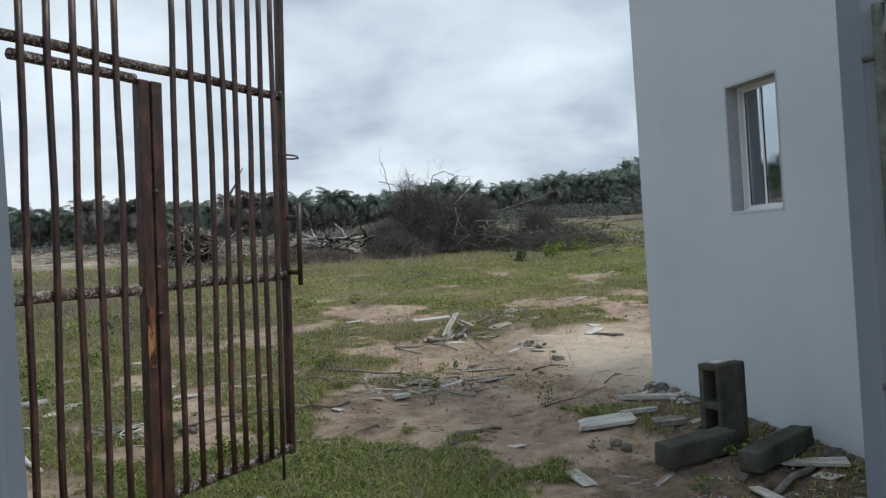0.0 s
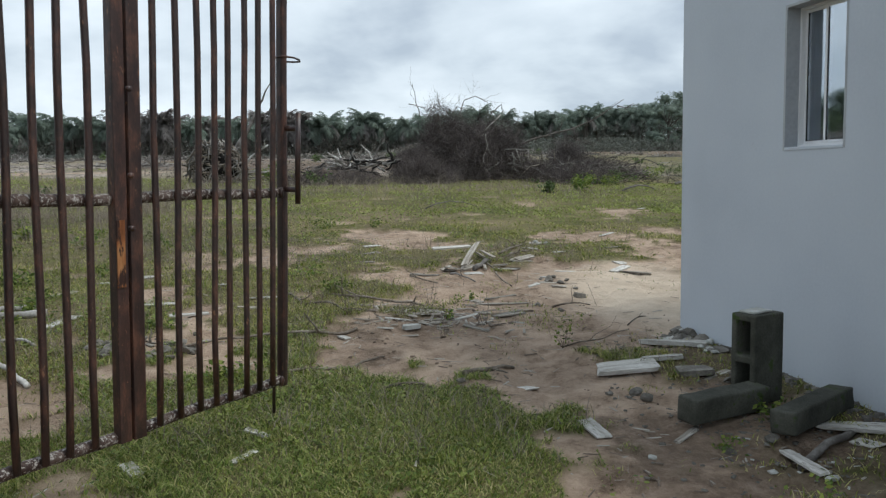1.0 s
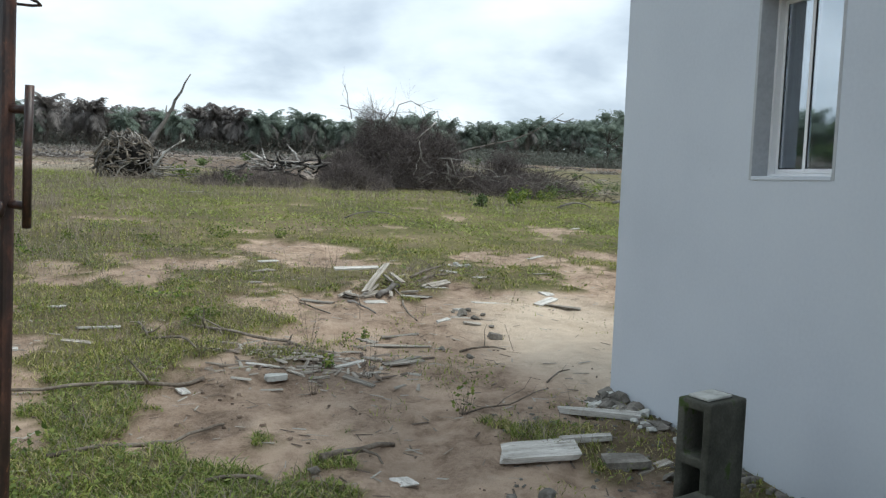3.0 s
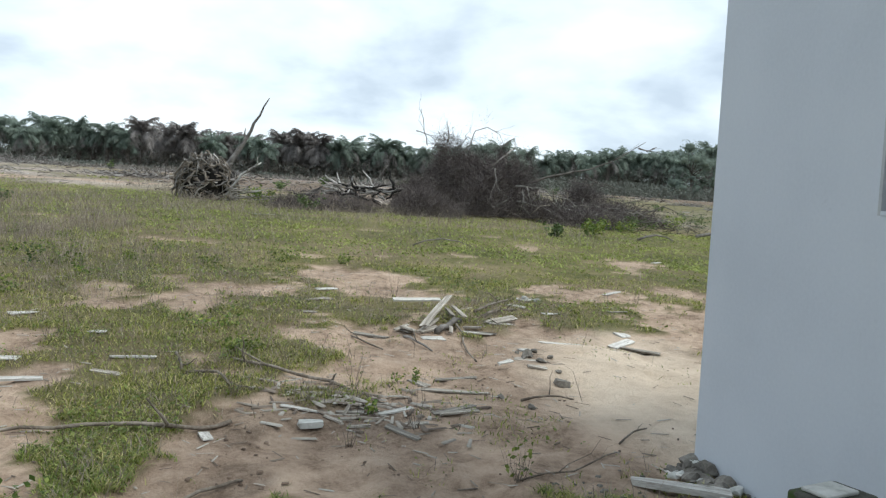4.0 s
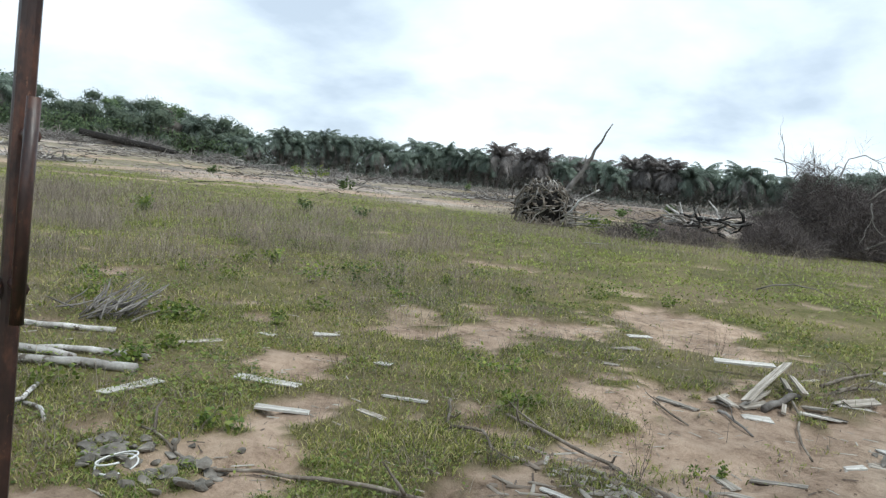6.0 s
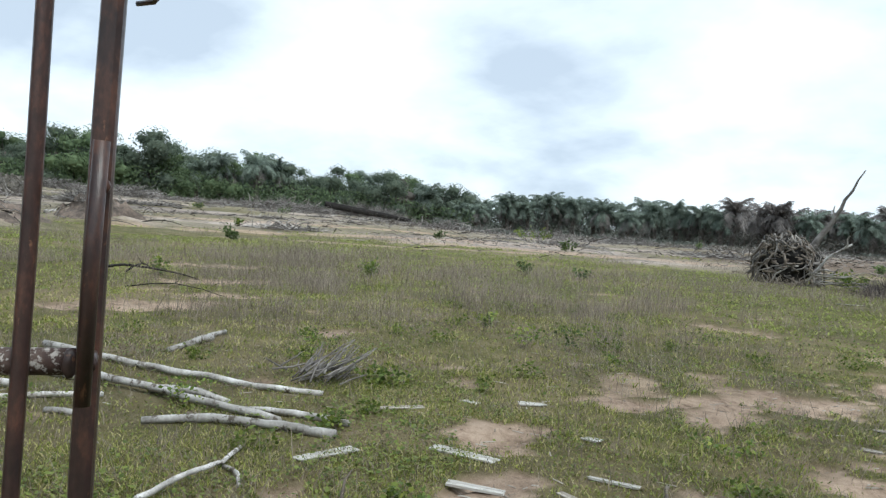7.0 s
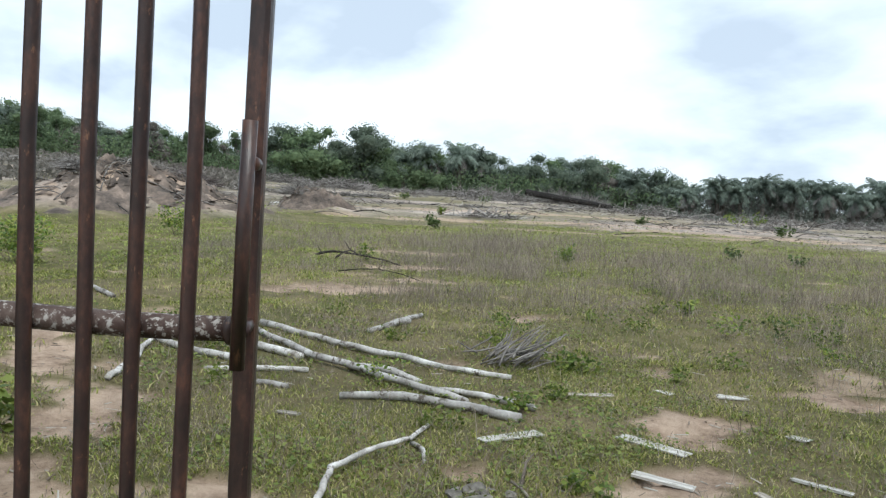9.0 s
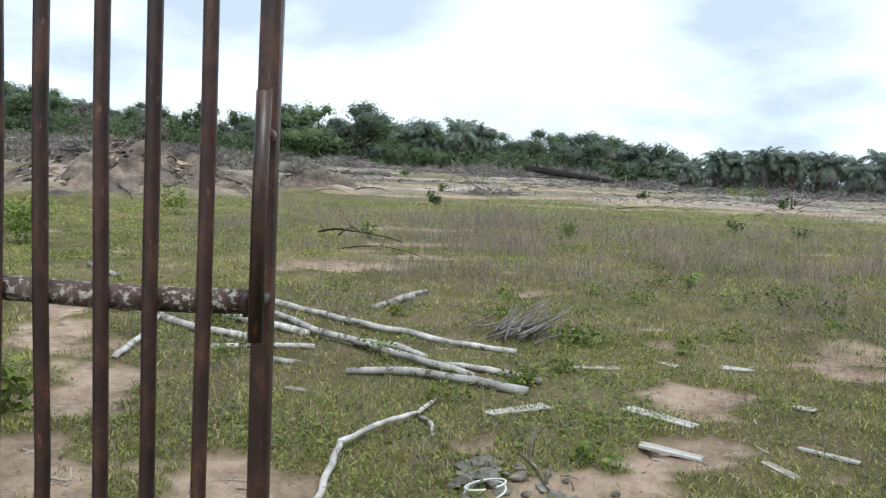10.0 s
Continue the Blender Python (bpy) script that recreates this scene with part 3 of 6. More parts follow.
# gate pillars, with the walls that run on from them
for name, lo, hi, lab in (("gate_pillar", (-0.505, -2.68, -0.5), (-0.3, -2.547, 2.75), "dark grey-blue square rendered gate pillar beside the gatehouse"),
                          ("gate_pillar", (-4.02, -2.95, -0.5), (-3.792, -2.71, 2.75), "dark grey-blue square rendered gate pillar with gate hinges")):
    tagged(placed(part(name, box(bmesh.new(), lo, hi, 0.012), M_PILLAR)), lab, "pillar", "gate pillars")
tagged(placed(part("wall_east", box(bmesh.new(), (-0.3, -2.665, -0.5), (-0.003, -2.562, 2.4), 0.006), M_REVEAL)),
       "unpainted cement-rendered boundary wall", "wall", kind="structure")
tagged(placed(part("wall_west", box(bmesh.new(), (-14.0, -2.92, -0.5), (-4.02, -2.76, 2.4), 0.008), M_REVEAL)),
       "unpainted cement-rendered boundary wall", "wall", kind="structure")

# ---- the gate ----
GATE_L = 1.432
BARS = [1.34, 1.256, 1.178, 1.085, 1.01, 0.928, 0.827, 0.729, 0.46, 0.366, 0.278, 0.184, 0.082]


def gate_top(u):
    return 2.10 + 0.50 * (u / GATE_L) - 0.05 * math.sin(math.pi * u / GATE_L) * -1


def make_gate(name, m, skin, rail_skin, label, full=True):
    """A leaf of welded pipe, hinged at x = 0, free end at x = GATE_L; x along it, the latch side is -y."""
    rng = random.Random(11)
    g = holder(name, m, label, "gate")
    for u in BARS:
        lean = rng.uniform(-0.006, 0.006)
        pts = [(u + lean * math.sin(k * 1.1) + rng.uniform(-0.0015, 0.0015), -0.036 + rng.uniform(-0.002, 0.002), 0.30 + (gate_top(u) + 0.01 - 0.30) * k / 8) for k in range(9)]
        part("bar", tube(bmesh.new(), pts, 0.0125, 10), skin, g, smooth=True)
    # rails
    n = 14
    for nm, z, r in (("bottom_rail", 0.30, 0.021), ("middle_rail", 1.132, 0.021), ("upper_rail", 1.985, 0.019)):
        pts = [(0.03 + (GATE_L - 0.03) * k / n, -0.006, z + 0.004 * math.sin(k * 0.9)) for k in range(n + 1)]
        part(nm, tube(bmesh.new(), pts, r, 12, rng, 0.03), rail_skin, g, smooth=True)
    pts = [(0.03 + (GATE_L - 0.03) * k / n, -0.006, gate_top(0.03 + (GATE_L - 0.03) * k / n)) for k in range(n + 1)]
    part("top_rail", tube(bmesh.new(), pts, 0.021, 12, rng, 0.03), rail_skin, g, smooth=True)
    # wicket door framing: lintel and the two meeting stiles
    pts = [(0.06 + (0.56 - 0.06) * k / 8, -0.01, 1.928) for k in range(9)]
    part("wicket_head", tube(bmesh.new(), pts, 0.019, 12, rng, 0.03), rail_skin, g, smooth=True)
    for u0, u1, yy in ((0.556, 0.604, -0.022), (0.612, 0.664, -0.026)):
        part("wicket_stile", box(bmesh.new(), (u0, -0.02 + yy, 0.28), (u1, 0.02 + yy, 1.925), 0.005), skin, g)
    bm = bmesh.new()
    box(bm, (0.557, -0.0455, 0.83), (0.59, -0.0415, 1.06), 0.001)
    part("rust_patch", bm, M_RUSTBARE, g, "paint worn off to orange rust")
    for z in (1.03, 1.21, 1.5):
        part("bolt", tube(bmesh.new(), [(0.616, -0.054, z), (0.616, -0.04, z)], 0.01, 10), skin, g, smooth=True)
    # stiles
    part("hinge_stile", tube(bmesh.new(), [(0.0, 0, 0.25), (0, 0, 1.2), (0, 0, 2.12)], 0.026, 14), rail_skin if full else skin, g, smooth=True)
    bm = box(bmesh.new(), (GATE_L - 0.018, -0.028, 0.27), (GATE_L + 0.018, 0.01, 2.62), 0.011)
    bmesh.ops.subdivide_edges(bm, edges=[e for e in bm.edges if e.calc_length() > 1.0], cuts=12, use_grid_fill=True)
    for v in bm.verts:
        v.co += Vector((0.003 * math.sin(v.co.z * 3.1), 0.002 * math.sin(v.co.z * 4.3), 0))
    part("end_stile", bm, skin, g)
    for z in (0.3, 1.132, 1.985):
        bm = bmesh.new()
        bmesh.ops.create_icosphere(bm, subdivisions=2, radius=1.0)
        for v in bm.verts:
            v.co = Vector((GATE_L - 0.026 + v.co.x * 0.012, -0.028 + v.co.y * 0.01, z + v.co.z * 0.024)) + v.co * 0.004 * noise.noise(v.co * 3 + Vector((z, 0, 0)))
        part("weld", bm, skin, g, smooth=True)
    for z in (0.5, 1.9):
        part("hinge", tube(bmesh.new(), [(-0.07, -0.004, z), (0.0, -0.004, z)], 0.016, 8), skin, g, smooth=True)
    if full:
        # lock side: an upright rod on two stubs, a wire ring above, a drop bolt below
        part("latch_rod", tube(bmesh.new(), [(GATE_L + 0.003, -0.094, 1.085), (GATE_L + 0.002, -0.093, 1.3), (GATE_L + 0.004, -0.094, 1.47)], 0.0118, 12), skin, g, smooth=True)
        for z in (1.145, 1.405):
            part("latch_stub", tube(bmesh.new(), [(GATE_L + 0.002, -0.02, z), (GATE_L + 0.008, -0.092, z)], 0.012, 8), skin, g, smooth=True)
        ring = [(GATE_L - 0.03, 0.01, 1.70), (GATE_L - 0.02, -0.03, 1.706), (GATE_L + 0.02, -0.058, 1.703), (GATE_L + 0.045, -0.064, 1.697), (GATE_L + 0.062, -0.055, 1.692),
                (GATE_L + 0.055, -0.03, 1.69), (GATE_L + 0.03, 0.0, 1.69)]
        part("wire_ring", tube(bmesh.new(), ring, 0.0042, 8), skin, g, smooth=True)
        part("drop_bolt", tube(bmesh.new(), [(GATE_L - 0.032, 0.012, 0.15), (GATE_L - 0.032, 0.012, 0.3), (GATE_L - 0.032, 0.012, 0.55)], 0.007, 8), skin, g, smooth=True)
    return g


# the leaf has settled: its free end a little high, its head leaning out
make_gate("steel_gate", Matrix.Translation((-1.566, 3.268, 0)) @ pose(0, 0, 0, 0, 0, 63.77) @ pose(GATE_L, 0, 1.135, 2.5, 0.15, 0) @ Matrix.Translation((-GATE_L, 0, -1.132)), M_RUST, M_RAIL,
          "open rusty brown welded pipe gate leaf with a wicket door")
make_gate("steel_gate", Matrix.Translation((1.738, 4.135, 0)) @ pose(0, 0, 0, 0, 0, -39), M_PIPE, M_PIPE,
          "opened grey mossy welded pipe gate leaf by the pillar", False)

# ---- sandcrete blocks by the wall ----


def hollow_block(name, m, label):
    """0.45 x 0.225 x 0.15 hollow block: x its length, y the height it is laid at, z its thickness; cavities run along y."""
    bm = bmesh.new()
    xs, zs = (-0.225, -0.19, -0.02, 0.02, 0.19, 0.225), (-0.075, -0.042, 0.042, 0.075)
    v = {(s, i, k): bm.verts.new((x, y, z)) for s, y in ((0, -0.1125), (1, 0.1125)) for i, x in enumerate(xs) for k, z in enumerate(zs)}
    holes = {(1, 1), (3, 1)}
    for i in range(5):
        for k in range(3):
            q = ((i, k), (i + 1, k), (i + 1, k + 1), (i, k + 1))
            if (i, k) not in holes:
                bm.faces.new([v[0, a, b_] for a, b_ in q])
                bm.faces.new([v[1, a, b_] for a, b_ in q[::-1]])
            else:
                for (a, b_), (c, d_) in zip(q, q[1:] + q[:1]):
                    bm.faces.new((v[0, a, b_], v[0, c, d_], v[1, c, d_], v[1, a, b_]))
    for i in range(5):
        for k in (0, 3):
            bm.faces.new([v[s, a, k] for s, a in ((0, i), (1, i), (1, i + 1), (0, i + 1))])
    for k in range(3):
        for i in (0, 5):
            bm.faces.new([v[s, i, b_] for s, b_ in ((0, k), (0, k + 1), (1, k + 1), (1, k))])
    bmesh.ops.recalc_face_normals(bm, faces=bm.faces[:])
    ob = part(name, bm, M_BLOCK)
    bv = ob.modifiers.new("worn", "BEVEL")
    bv.width, bv.segments, bv.limit_method = 0.009, 2, "ANGLE"
    ob.matrix_world = m
    return tagged(ob, label, "block", "hollow blocks by the wall")


def axes(px, py, pz, loc):
    m = Matrix((px, py, pz)).transposed().to_4x4()
    return Matrix.Translation(loc) @ m




def solid_block(size, m, label, seed):
    """A solid block with chipped, worn edges: half sizes along x, y, z."""
    rng = random.Random(seed)
    bm = bmesh.new()
    box(bm, (-size[0], -size[1], -size[2]), size, 0.011)
    bmesh.ops.subdivide_edges(bm, edges=[e for e in bm.edges if e.calc_length() > 0.08], cuts=4, use_grid_fill=True)
    for v in bm.verts:
        v.co += Vector([noise.noise(v.co * 14 + Vector((seed + k * 9, 0, 0))) * 0.005 for k in range(3)])
    ob = part("concrete_block", bm, M_BLOCK, smooth=True)
    ob.matrix_world = m
    return tagged(ob, label, "block", "blocks by the wall")


c41, s41 = math.cos(radians(33)), math.sin(radians(33))
up_block = hollow_block("hollow_block", axes((0, 0, 1.045), (c41, s41, 0), (-s41, c41, 0), (1.366, 5.292, 0.222)), "dark mossy hollow concrete block standing on end")
crust = part("mortar_crust", box(bmesh.new(), (-0.05, -0.075, 0.0), (0.045, 0.07, 0.012), 0.006), M_CEMENT, up_block)
crust.matrix_parent_inverse = Matrix()
crust.matrix_basis = pose(0.226, -0.01, 0.0, 0, 90, 0)
solid_block((0.255, 0.06, 0.062), Matrix.Translation((1.125, 5.045, 0.05)) @ pose(0, 0, 0, 3, 0, 31), "dark mossy concrete block lying flat on dirt", 1)
solid_block((0.32, 0.062, 0.055), Matrix.Translation((1.535, 4.985, 0.035)) @ pose(0, 0, 0, -4, 0, 44), "dark mossy concrete block lying against the wall foot", 2)

# ---- planks, sticks and logs on the ground ----


def plank_mesh(rng, ln, w, th):
    """A split, slightly bowed board with ragged ends, along x."""
    bm = bmesh.new()
    n = 7
    rings = []
    bow, twist = rng.uniform(-0.009, 0.009) * ln, rng.uniform(-0.2, 0.2)
    taper = rng.uniform(0.92, 1.0)
    for i in range(n + 1):
        f = i / n
        x = (f - 0.5) * ln
        ww = w * (1 - (1 - taper) * f) * rng.uniform(0.965, 1.025) / 2
        if i in (0, n):
            ww *= rng.uniform(0.86, 1.0)
        y = bow * math.sin(math.pi * f)
        a = twist * (f - 0.5)
        ring = []
        for k, (dy, dz) in enumerate(((-1, -1), (1, -1), (1, 1), (-1, 1))):
            ex = (rng.uniform(-0.5, 0.5) * w * 0.3 if i in (0, n) else 0)
            yy, zz = dy * ww, dz * th / 2 * (0.9 if i in (0, n) else 1)
            ring.append(bm.verts.new((x + ex, y + yy * math.cos(a) - zz * math.sin(a), yy * math.sin(a) + zz * math.cos(a))))
        rings.append(ring)
    for p, q in zip(rings, rings[1:]):
        for k in range(4):
            bm.faces.new((p[k], p[(k + 1) % 4], q[(k + 1) % 4], q[k]))
    bm.faces.new(rings[0][::-1])
    bm.faces.new(rings[-1])
    bmesh.ops.recalc_face_normals(bm, faces=bm.faces[:])
    return bm


def lay(rows, name, material, label, group, th=0.022, lift=0.01, seed=1):
    rng = random.Random(seed)
    for x, y, ln, turn, w in rows:
        t = th * rng.uniform(0.7, 1.4)
        ob = part(name, plank_mesh(rng, ln, w, t), material)
        c, s = math.cos(radians(turn)) * ln / 2, math.sin(radians(turn)) * ln / 2
        za, zb = gz(x - c, y - s), gz(x + c, y + s)
        pitch = math.degrees(math.atan2(zb - za, ln))
        ob.matrix_world = Matrix.Translation((x, y, (za + zb) / 2 + t / 2 + lift)) @ pose(0, 0, 0, 0, 0, turn) @ pose(0, 0, 0, rng.uniform(-4, 4), -pitch, 0)
        tagged(ob, label, "plank" if "plank" in name or "board" in name else "scrap", group)


lay([(-2.72, 7.30, .4, 17, .1), (-3.28, 8.57, .21, 51, .1), (-2.49, 8.2, .105, 16, .11), (.17, 9.62, .26, 1, .06),
     (.36, 9.95, .26, 30, .11), (.61, 11.41, .17, -12, .17), (.52, 10.96, .2, -18, .08), (.85, 10.65, .15, 30, .09), (.88, 9.44, .4, 20, .06),
     (1.41, 9.66, .3, 50, .11), (1.46, 9.98, .13, -69, .12), (-.16, 9.04, .17, 19, .13), (-1.46, 10.91, .22, 45, .1),      (.46, 4.85, .2, -70, .085), (.18, 5.59, .17, -72, .09)],
    "bleached_plank", M_PALE, "short bleached white plank lying on the ground", "scattered planks", 0.009, 0.004, seed=3)
lay([(-1.1, 4.41, .14, 61, .035), (-1.12, 4.67, .15, -31, .04), (-1.51, 4.23, .17, -46, .06), (-1.04, 6.53, .15, -59, .055), (-.69, 7.02, .24, 3, .045),
     (.57, 9.04, .14, -62, .09), (.41, 8.55, .1, 14, .06), (-3.57, 8.23, .14, 12, .06), (1.31, 4.53, .3, -80, .06), (1.67, 4.72, .12, -60, .09), (1.26, 6.71, .14, -67, .1),
     (-.2, 7.15, .2, 25, .05), (1.69, 12.45, .25, 40, .09), (-5.02, 20.1, .5, 40, .2), (3.05, 16.8, .3, 60, .1)],
    "bleached_scrap", M_PALE, "small bleached white scrap of wood", "scattered scraps", 0.008, 0.004, seed=4)
lay([(-.42, 9.28, .26, -56, .06), (.09, 11.08, .22, 21, .05), (1.58, 11.12, .22, 21, .06),
     (1.54, 9.5, .32, -16, .08), (.6, 8.67, .24, 8, .07), (.63, 8.42, .13, 1, .07), (.1, 7.61, .41, -6, .065), (.08, 7.99, .27, -1, .055), (-.14, 7.79, .2, -50, .07),
     (.12, 7.24, .29, 40, .055), (.15, 7.2, .23, 28, .055), (-.12, 6.84, .22, -30, .045), (-.06, 6.97, .13, 1, .05), (-3.69, 7.68, .32, 70, .07), (-1.93, 7.27, .2, -7, .05),
     (-.71, 9.03, .2, -15, .06)],
    "weathered_plank", M_WOOD, "grey weathered split plank lying on sand", "scattered planks", 0.009, 0.002, seed=5)
lay([(-.57, 8.95, .17, -48, .05), (.89, 4.84, .2, 50, .035),
     (-4.02, 5.68, .14, 41, .06), (-1.39, 10.28, .26, 50, .13), (-1.3, 9.55, .13, 13, .08), (-.42, 6.98, .14, 40, .03), (-.5, 6.92, .1, -10, .03), (-.3, 6.97, .11, 65, .035), (-.35, 6.86, .12, 12, .02), (-.27, 7.1, .11, -35, .025), (-.38, 7.2, .2, -20, .02), (-.46, 7.1, .12, 80, .02),
     (-.45, 7.1, .16, 15, .07), (.02, 10.5, .2, 60, .05), (1.3, 5.75, .2, 30, .05), (1.42, 6.3, .22, -40, .06)],
    "weathered_plank", M_WOOD, "grey weathered split plank lying on the ground", "scattered planks", 0.009, 0.002, seed=6)

lay([(-3.14, 6.65, .37, 85, .11), (-2.31, 6.97, .3, 29, .065), (-1.95, 7.64, .27, 22, .05)], "bleached_plank", M_PALE, "bleached grey-white plank lying on the grass", "scattered planks", 0.011, 0.004, seed=14)
lay([(.8, 5.87, .37, 1, .21), (1.68, 4.9, .34, -15, .14), (1.19, 6.4, .42, -14, .085), (1.04, 5.99, .26, 14, .05)], "bleached_board", M_PALE, "wide bleached white board on dirt by the wall", "scattered planks", 0.024, seed=12)

# the crossed boards of the little heap
for x, y, ln, turn, tilt, w, z in ((-.2, 9.75, 1.1, 83, 7, .07, .1), (-.26, 9.5, .6, 80, 5, .07, .05), (-.43, 10.17, .47, 23, 1, .07, .1), (-.02, 9.96, .48, 107, 4, .045, .07), (-.1, 9.94, .3, 106, 5, .045, .06),
                                   (-.38, 9.2, .34, -64, 3, .06, .035), (-.22, 9.28, .26, 62, 3, .05, .03), (.1, 9.72, .2, -12, 6, .035, .035), (-.46, 9.36, .2, 66, 6, .04, .03),
                                   (.2, 9.65, .27, -14, 1, .045, .02), (.4, 10.02, .3, 52, 3, .08, .025), (-.05, 9.4, .16, 95, 9, .03, .03), (.26, 9.9, .15, 60, 5, .03, .025)):
    rng = random.Random(int(ln * 1000))
    ob = part("crossed_board", plank_mesh(rng, ln, w, 0.015), M_PALE if ln == .47 else M_WOOD)
    ob.matrix_world = Matrix.Translation((x, y, gz(x, y) + z)) @ pose(0, 0, 0, 0, 0, turn) @ pose(0, 0, 0, rng.uniform(-22, 22), -tilt, 0)
    tagged(ob, "grey weathered board leaning in a small heap", "plank", "heap of crossed boards")


def stick(name, pts, r0, r1, material, label, group, seed=0, category="stick", lift=0.0, twigs=0):
    """A crooked tapering branch through ground places, with stubs of side twigs as parts."""
    rng = random.Random(seed)
    path = []
    for (xa, ya), (xb, yb) in zip(pts, pts[1:]):
        for k in range(4):
            f = k / 4
            x, y = xa + (xb - xa) * f, ya + (yb - ya) * f
            j = 0.025 * math.hypot(xb - xa, yb - ya)
            path.append((x + rng.uniform(-j, j), y + rng.uniform(-j, j)))
    path.append(pts[-1])
    n = len(path) - 1
    pts3 = [(x, y, gz(x, y) + (r0 + (r1 - r0) * i / n) * 0.8 + lift * math.sin(math.pi * i / n)) for i, (x, y) in enumerate(path)]
    o = Vector(pts3[0])
    ob = part(name, tube(bmesh.new(), [Vector(p) - o for p in pts3], [r0 + (r1 - r0) * i / n for i in range(n + 1)], 8, rng, 0.12), material, smooth=True)
    ob.location = o
    tagged(ob, label, category, group)
    for k in range(twigs):
        i = rng.randrange(1, n)
        p = Vector(pts3[i]) - o
        q = p + Vector((rng.uniform(-1, 1), rng.uniform(-1, 1), rng.uniform(0.05, 0.9))) * rng.uniform(0.1, 0.28)
        part("twig", tube(bmesh.new(), bent(p, q, rng, 3, 0.1), [r1 * 0.8, r1 * 0.7, r1 * 0.5, r1 * 0.3], 5), material, ob, smooth=True)
    return ob


DARK = "brown dead branch lying on the ground"
for i, (pts, r0, r1, tw) in enumerate((
        ([(-1.38, 7.85), (-.9, 7.62), (-.37, 7.36)], .013, .012, 3), ([(-2.6, 6.3), (-2.18, 6.19), (-1.7, 6.34), (-1.22, 6.5), (-.98, 6.72)], .008, .015, 3),
        ([(-1.76, 7.87), (-1.55, 7.45)], .014, .01, 1), ([(-1.51, 7.42), (-1.32, 7.44), (-1.16, 7.23)], .013, .008, 1), ([(-.02, 9.68), (.2, 8.5)], .012, .008, 0),
        ([(-.39, 8.98), (-.14, 8.69)], .014, .008, 1)) + (([(-.17, 9.3), (0.0, 9.85)], .035, .03, 0), ([(.11, 10.36), (.3, 10.85), (.49, 11.44)], .02, .009, 3), ([(-.18, 5.67), (.12, 6.02)], .022, .014, 1), ([(-.59, 5.37), (-.34, 5.42)], .012, .01, 0),
        ([(.47, 6.39), (.72, 6.5), (1.0, 6.92)], .006, .004, 2), ([(1.31, 4.54), (1.67, 4.86)], .024, .02, 0), ([(-1.29, 5.52), (-.98, 5.75), (-.76, 5.95), (-.7, 6.07)], .014, .007, 0),
        ([(-.8, 8.9), (-.5, 8.6)], .01, .007, 1), ([(.5, 7.7), (.85, 7.9)], .01, .006, 1), ([(.2, 10.2), (.5, 10.7)], .022, .012, 3), ([(1.0, 7.0), (1.2, 7.3)], .008, .005, 1))):
    stick("fallen_branch", pts, r0 * 0.8, r1 * 0.8, M_STICK if i not in (5, 6, 11) else M_GREYWOOD, DARK, "fallen branches", 40 + i, lift=0.02, twigs=tw)
for i, (pts, r0, r1, tw) in enumerate((([(-13.2, 9.15), (-12.43, 9.3), (-11.41, 10.0)], .026, .012, 4), ([(-12.6, 9.3), (-12.9, 9.9)], .02, .01, 2), ([(-10.6, 8.5), (-9.4, 9.4)], .009, .005, 2),
                                       ([(3.6, 22.0), (4.6, 22.8)], .03, .012, 3), ([(-1.2, 16.2), (-.2, 16.8)], .012, .006, 2), ([(5.6, 24.6), (7.6, 26.0)], .05, .02, 4))):
    stick("fallen_branch", pts, r0, r1, M_BURNT if i < 3 else M_GREYWOOD, "dark dead branch lying in the grass", "fallen branches", 70 + i, lift=0.12, twigs=tw)

LOGL = "long white-barked pole lying in the grass"
for i, (pts, r0, r1, lift) in enumerate((
        ([(-6.8, 6.34), (-5.7, 6.64), (-4.8, 7.0), (-4.24, 7.4)], .045, .03, .04), ([(-6.48, 6.21), (-5.22, 6.26), (-4.5, 6.5), (-3.79, 6.76)], .04, .036, .08), ([(-5.2, 5.45), (-4.9, 6.11)], .03, .03, .02),
        ([(-4.23, 6.08), (-4.02, 6.44), (-3.66, 6.7), (-3.36, 6.87)], .036, .046, .03), ([(-4.14, 6.71), (-3.87, 6.91), (-3.52, 7.09)], .028, .034, .03), ([(-6.4, 5.31), (-5.75, 5.52), (-5.32, 5.75)], .045, .045, .02),
        ([(-6.45, 5.73), (-5.91, 5.96), (-5.28, 6.18)], .045, .05, .03), ([(-6.18, 7.13), (-6.79, 8.0)], .04, .034, .02), ([(-5.12, 4.81), (-5.36, 4.94), (-6.78, 5.39)], .035, .03, .03),
        ([(-7.3, 4.9), (-6.6, 5.25)], .04, .035, .02), ([(-4.9, 6.43), (-4.6, 6.56), (-4.32, 6.7)], .04, .036, .1), ([(-4.73, 5.7), (-4.54, 5.84)], .03, .03, 0), ([(-9.9, 5.05), (-8.8, 5.25)], .045, .04, .02),
        ([(-6.3, 7.35), (-6.5, 7.7)], .045, .05, .04))):
    stick("white_pole", pts, r0 * 0.68, r1 * 0.68, M_LOG, LOGL, "felled white poles", 90 + i, "log", lift * 0.4)
stick("white_root", [(-3.51, 6.34), (-3.25, 6.10), (-3.13, 5.84), (-2.97, 5.54), (-2.78, 5.43), (-2.58, 5.29)], .012, .017, M_LOG, "crooked bleached root lying in the grass", "", 110, "branch", .05, 0)
stick("white_root", [(-3.26, 6.11), (-3.09, 6.09), (-2.97, 6.03)], .012, .01, M_LOG, "short forked bleached root piece", "", 111, "branch", .02)


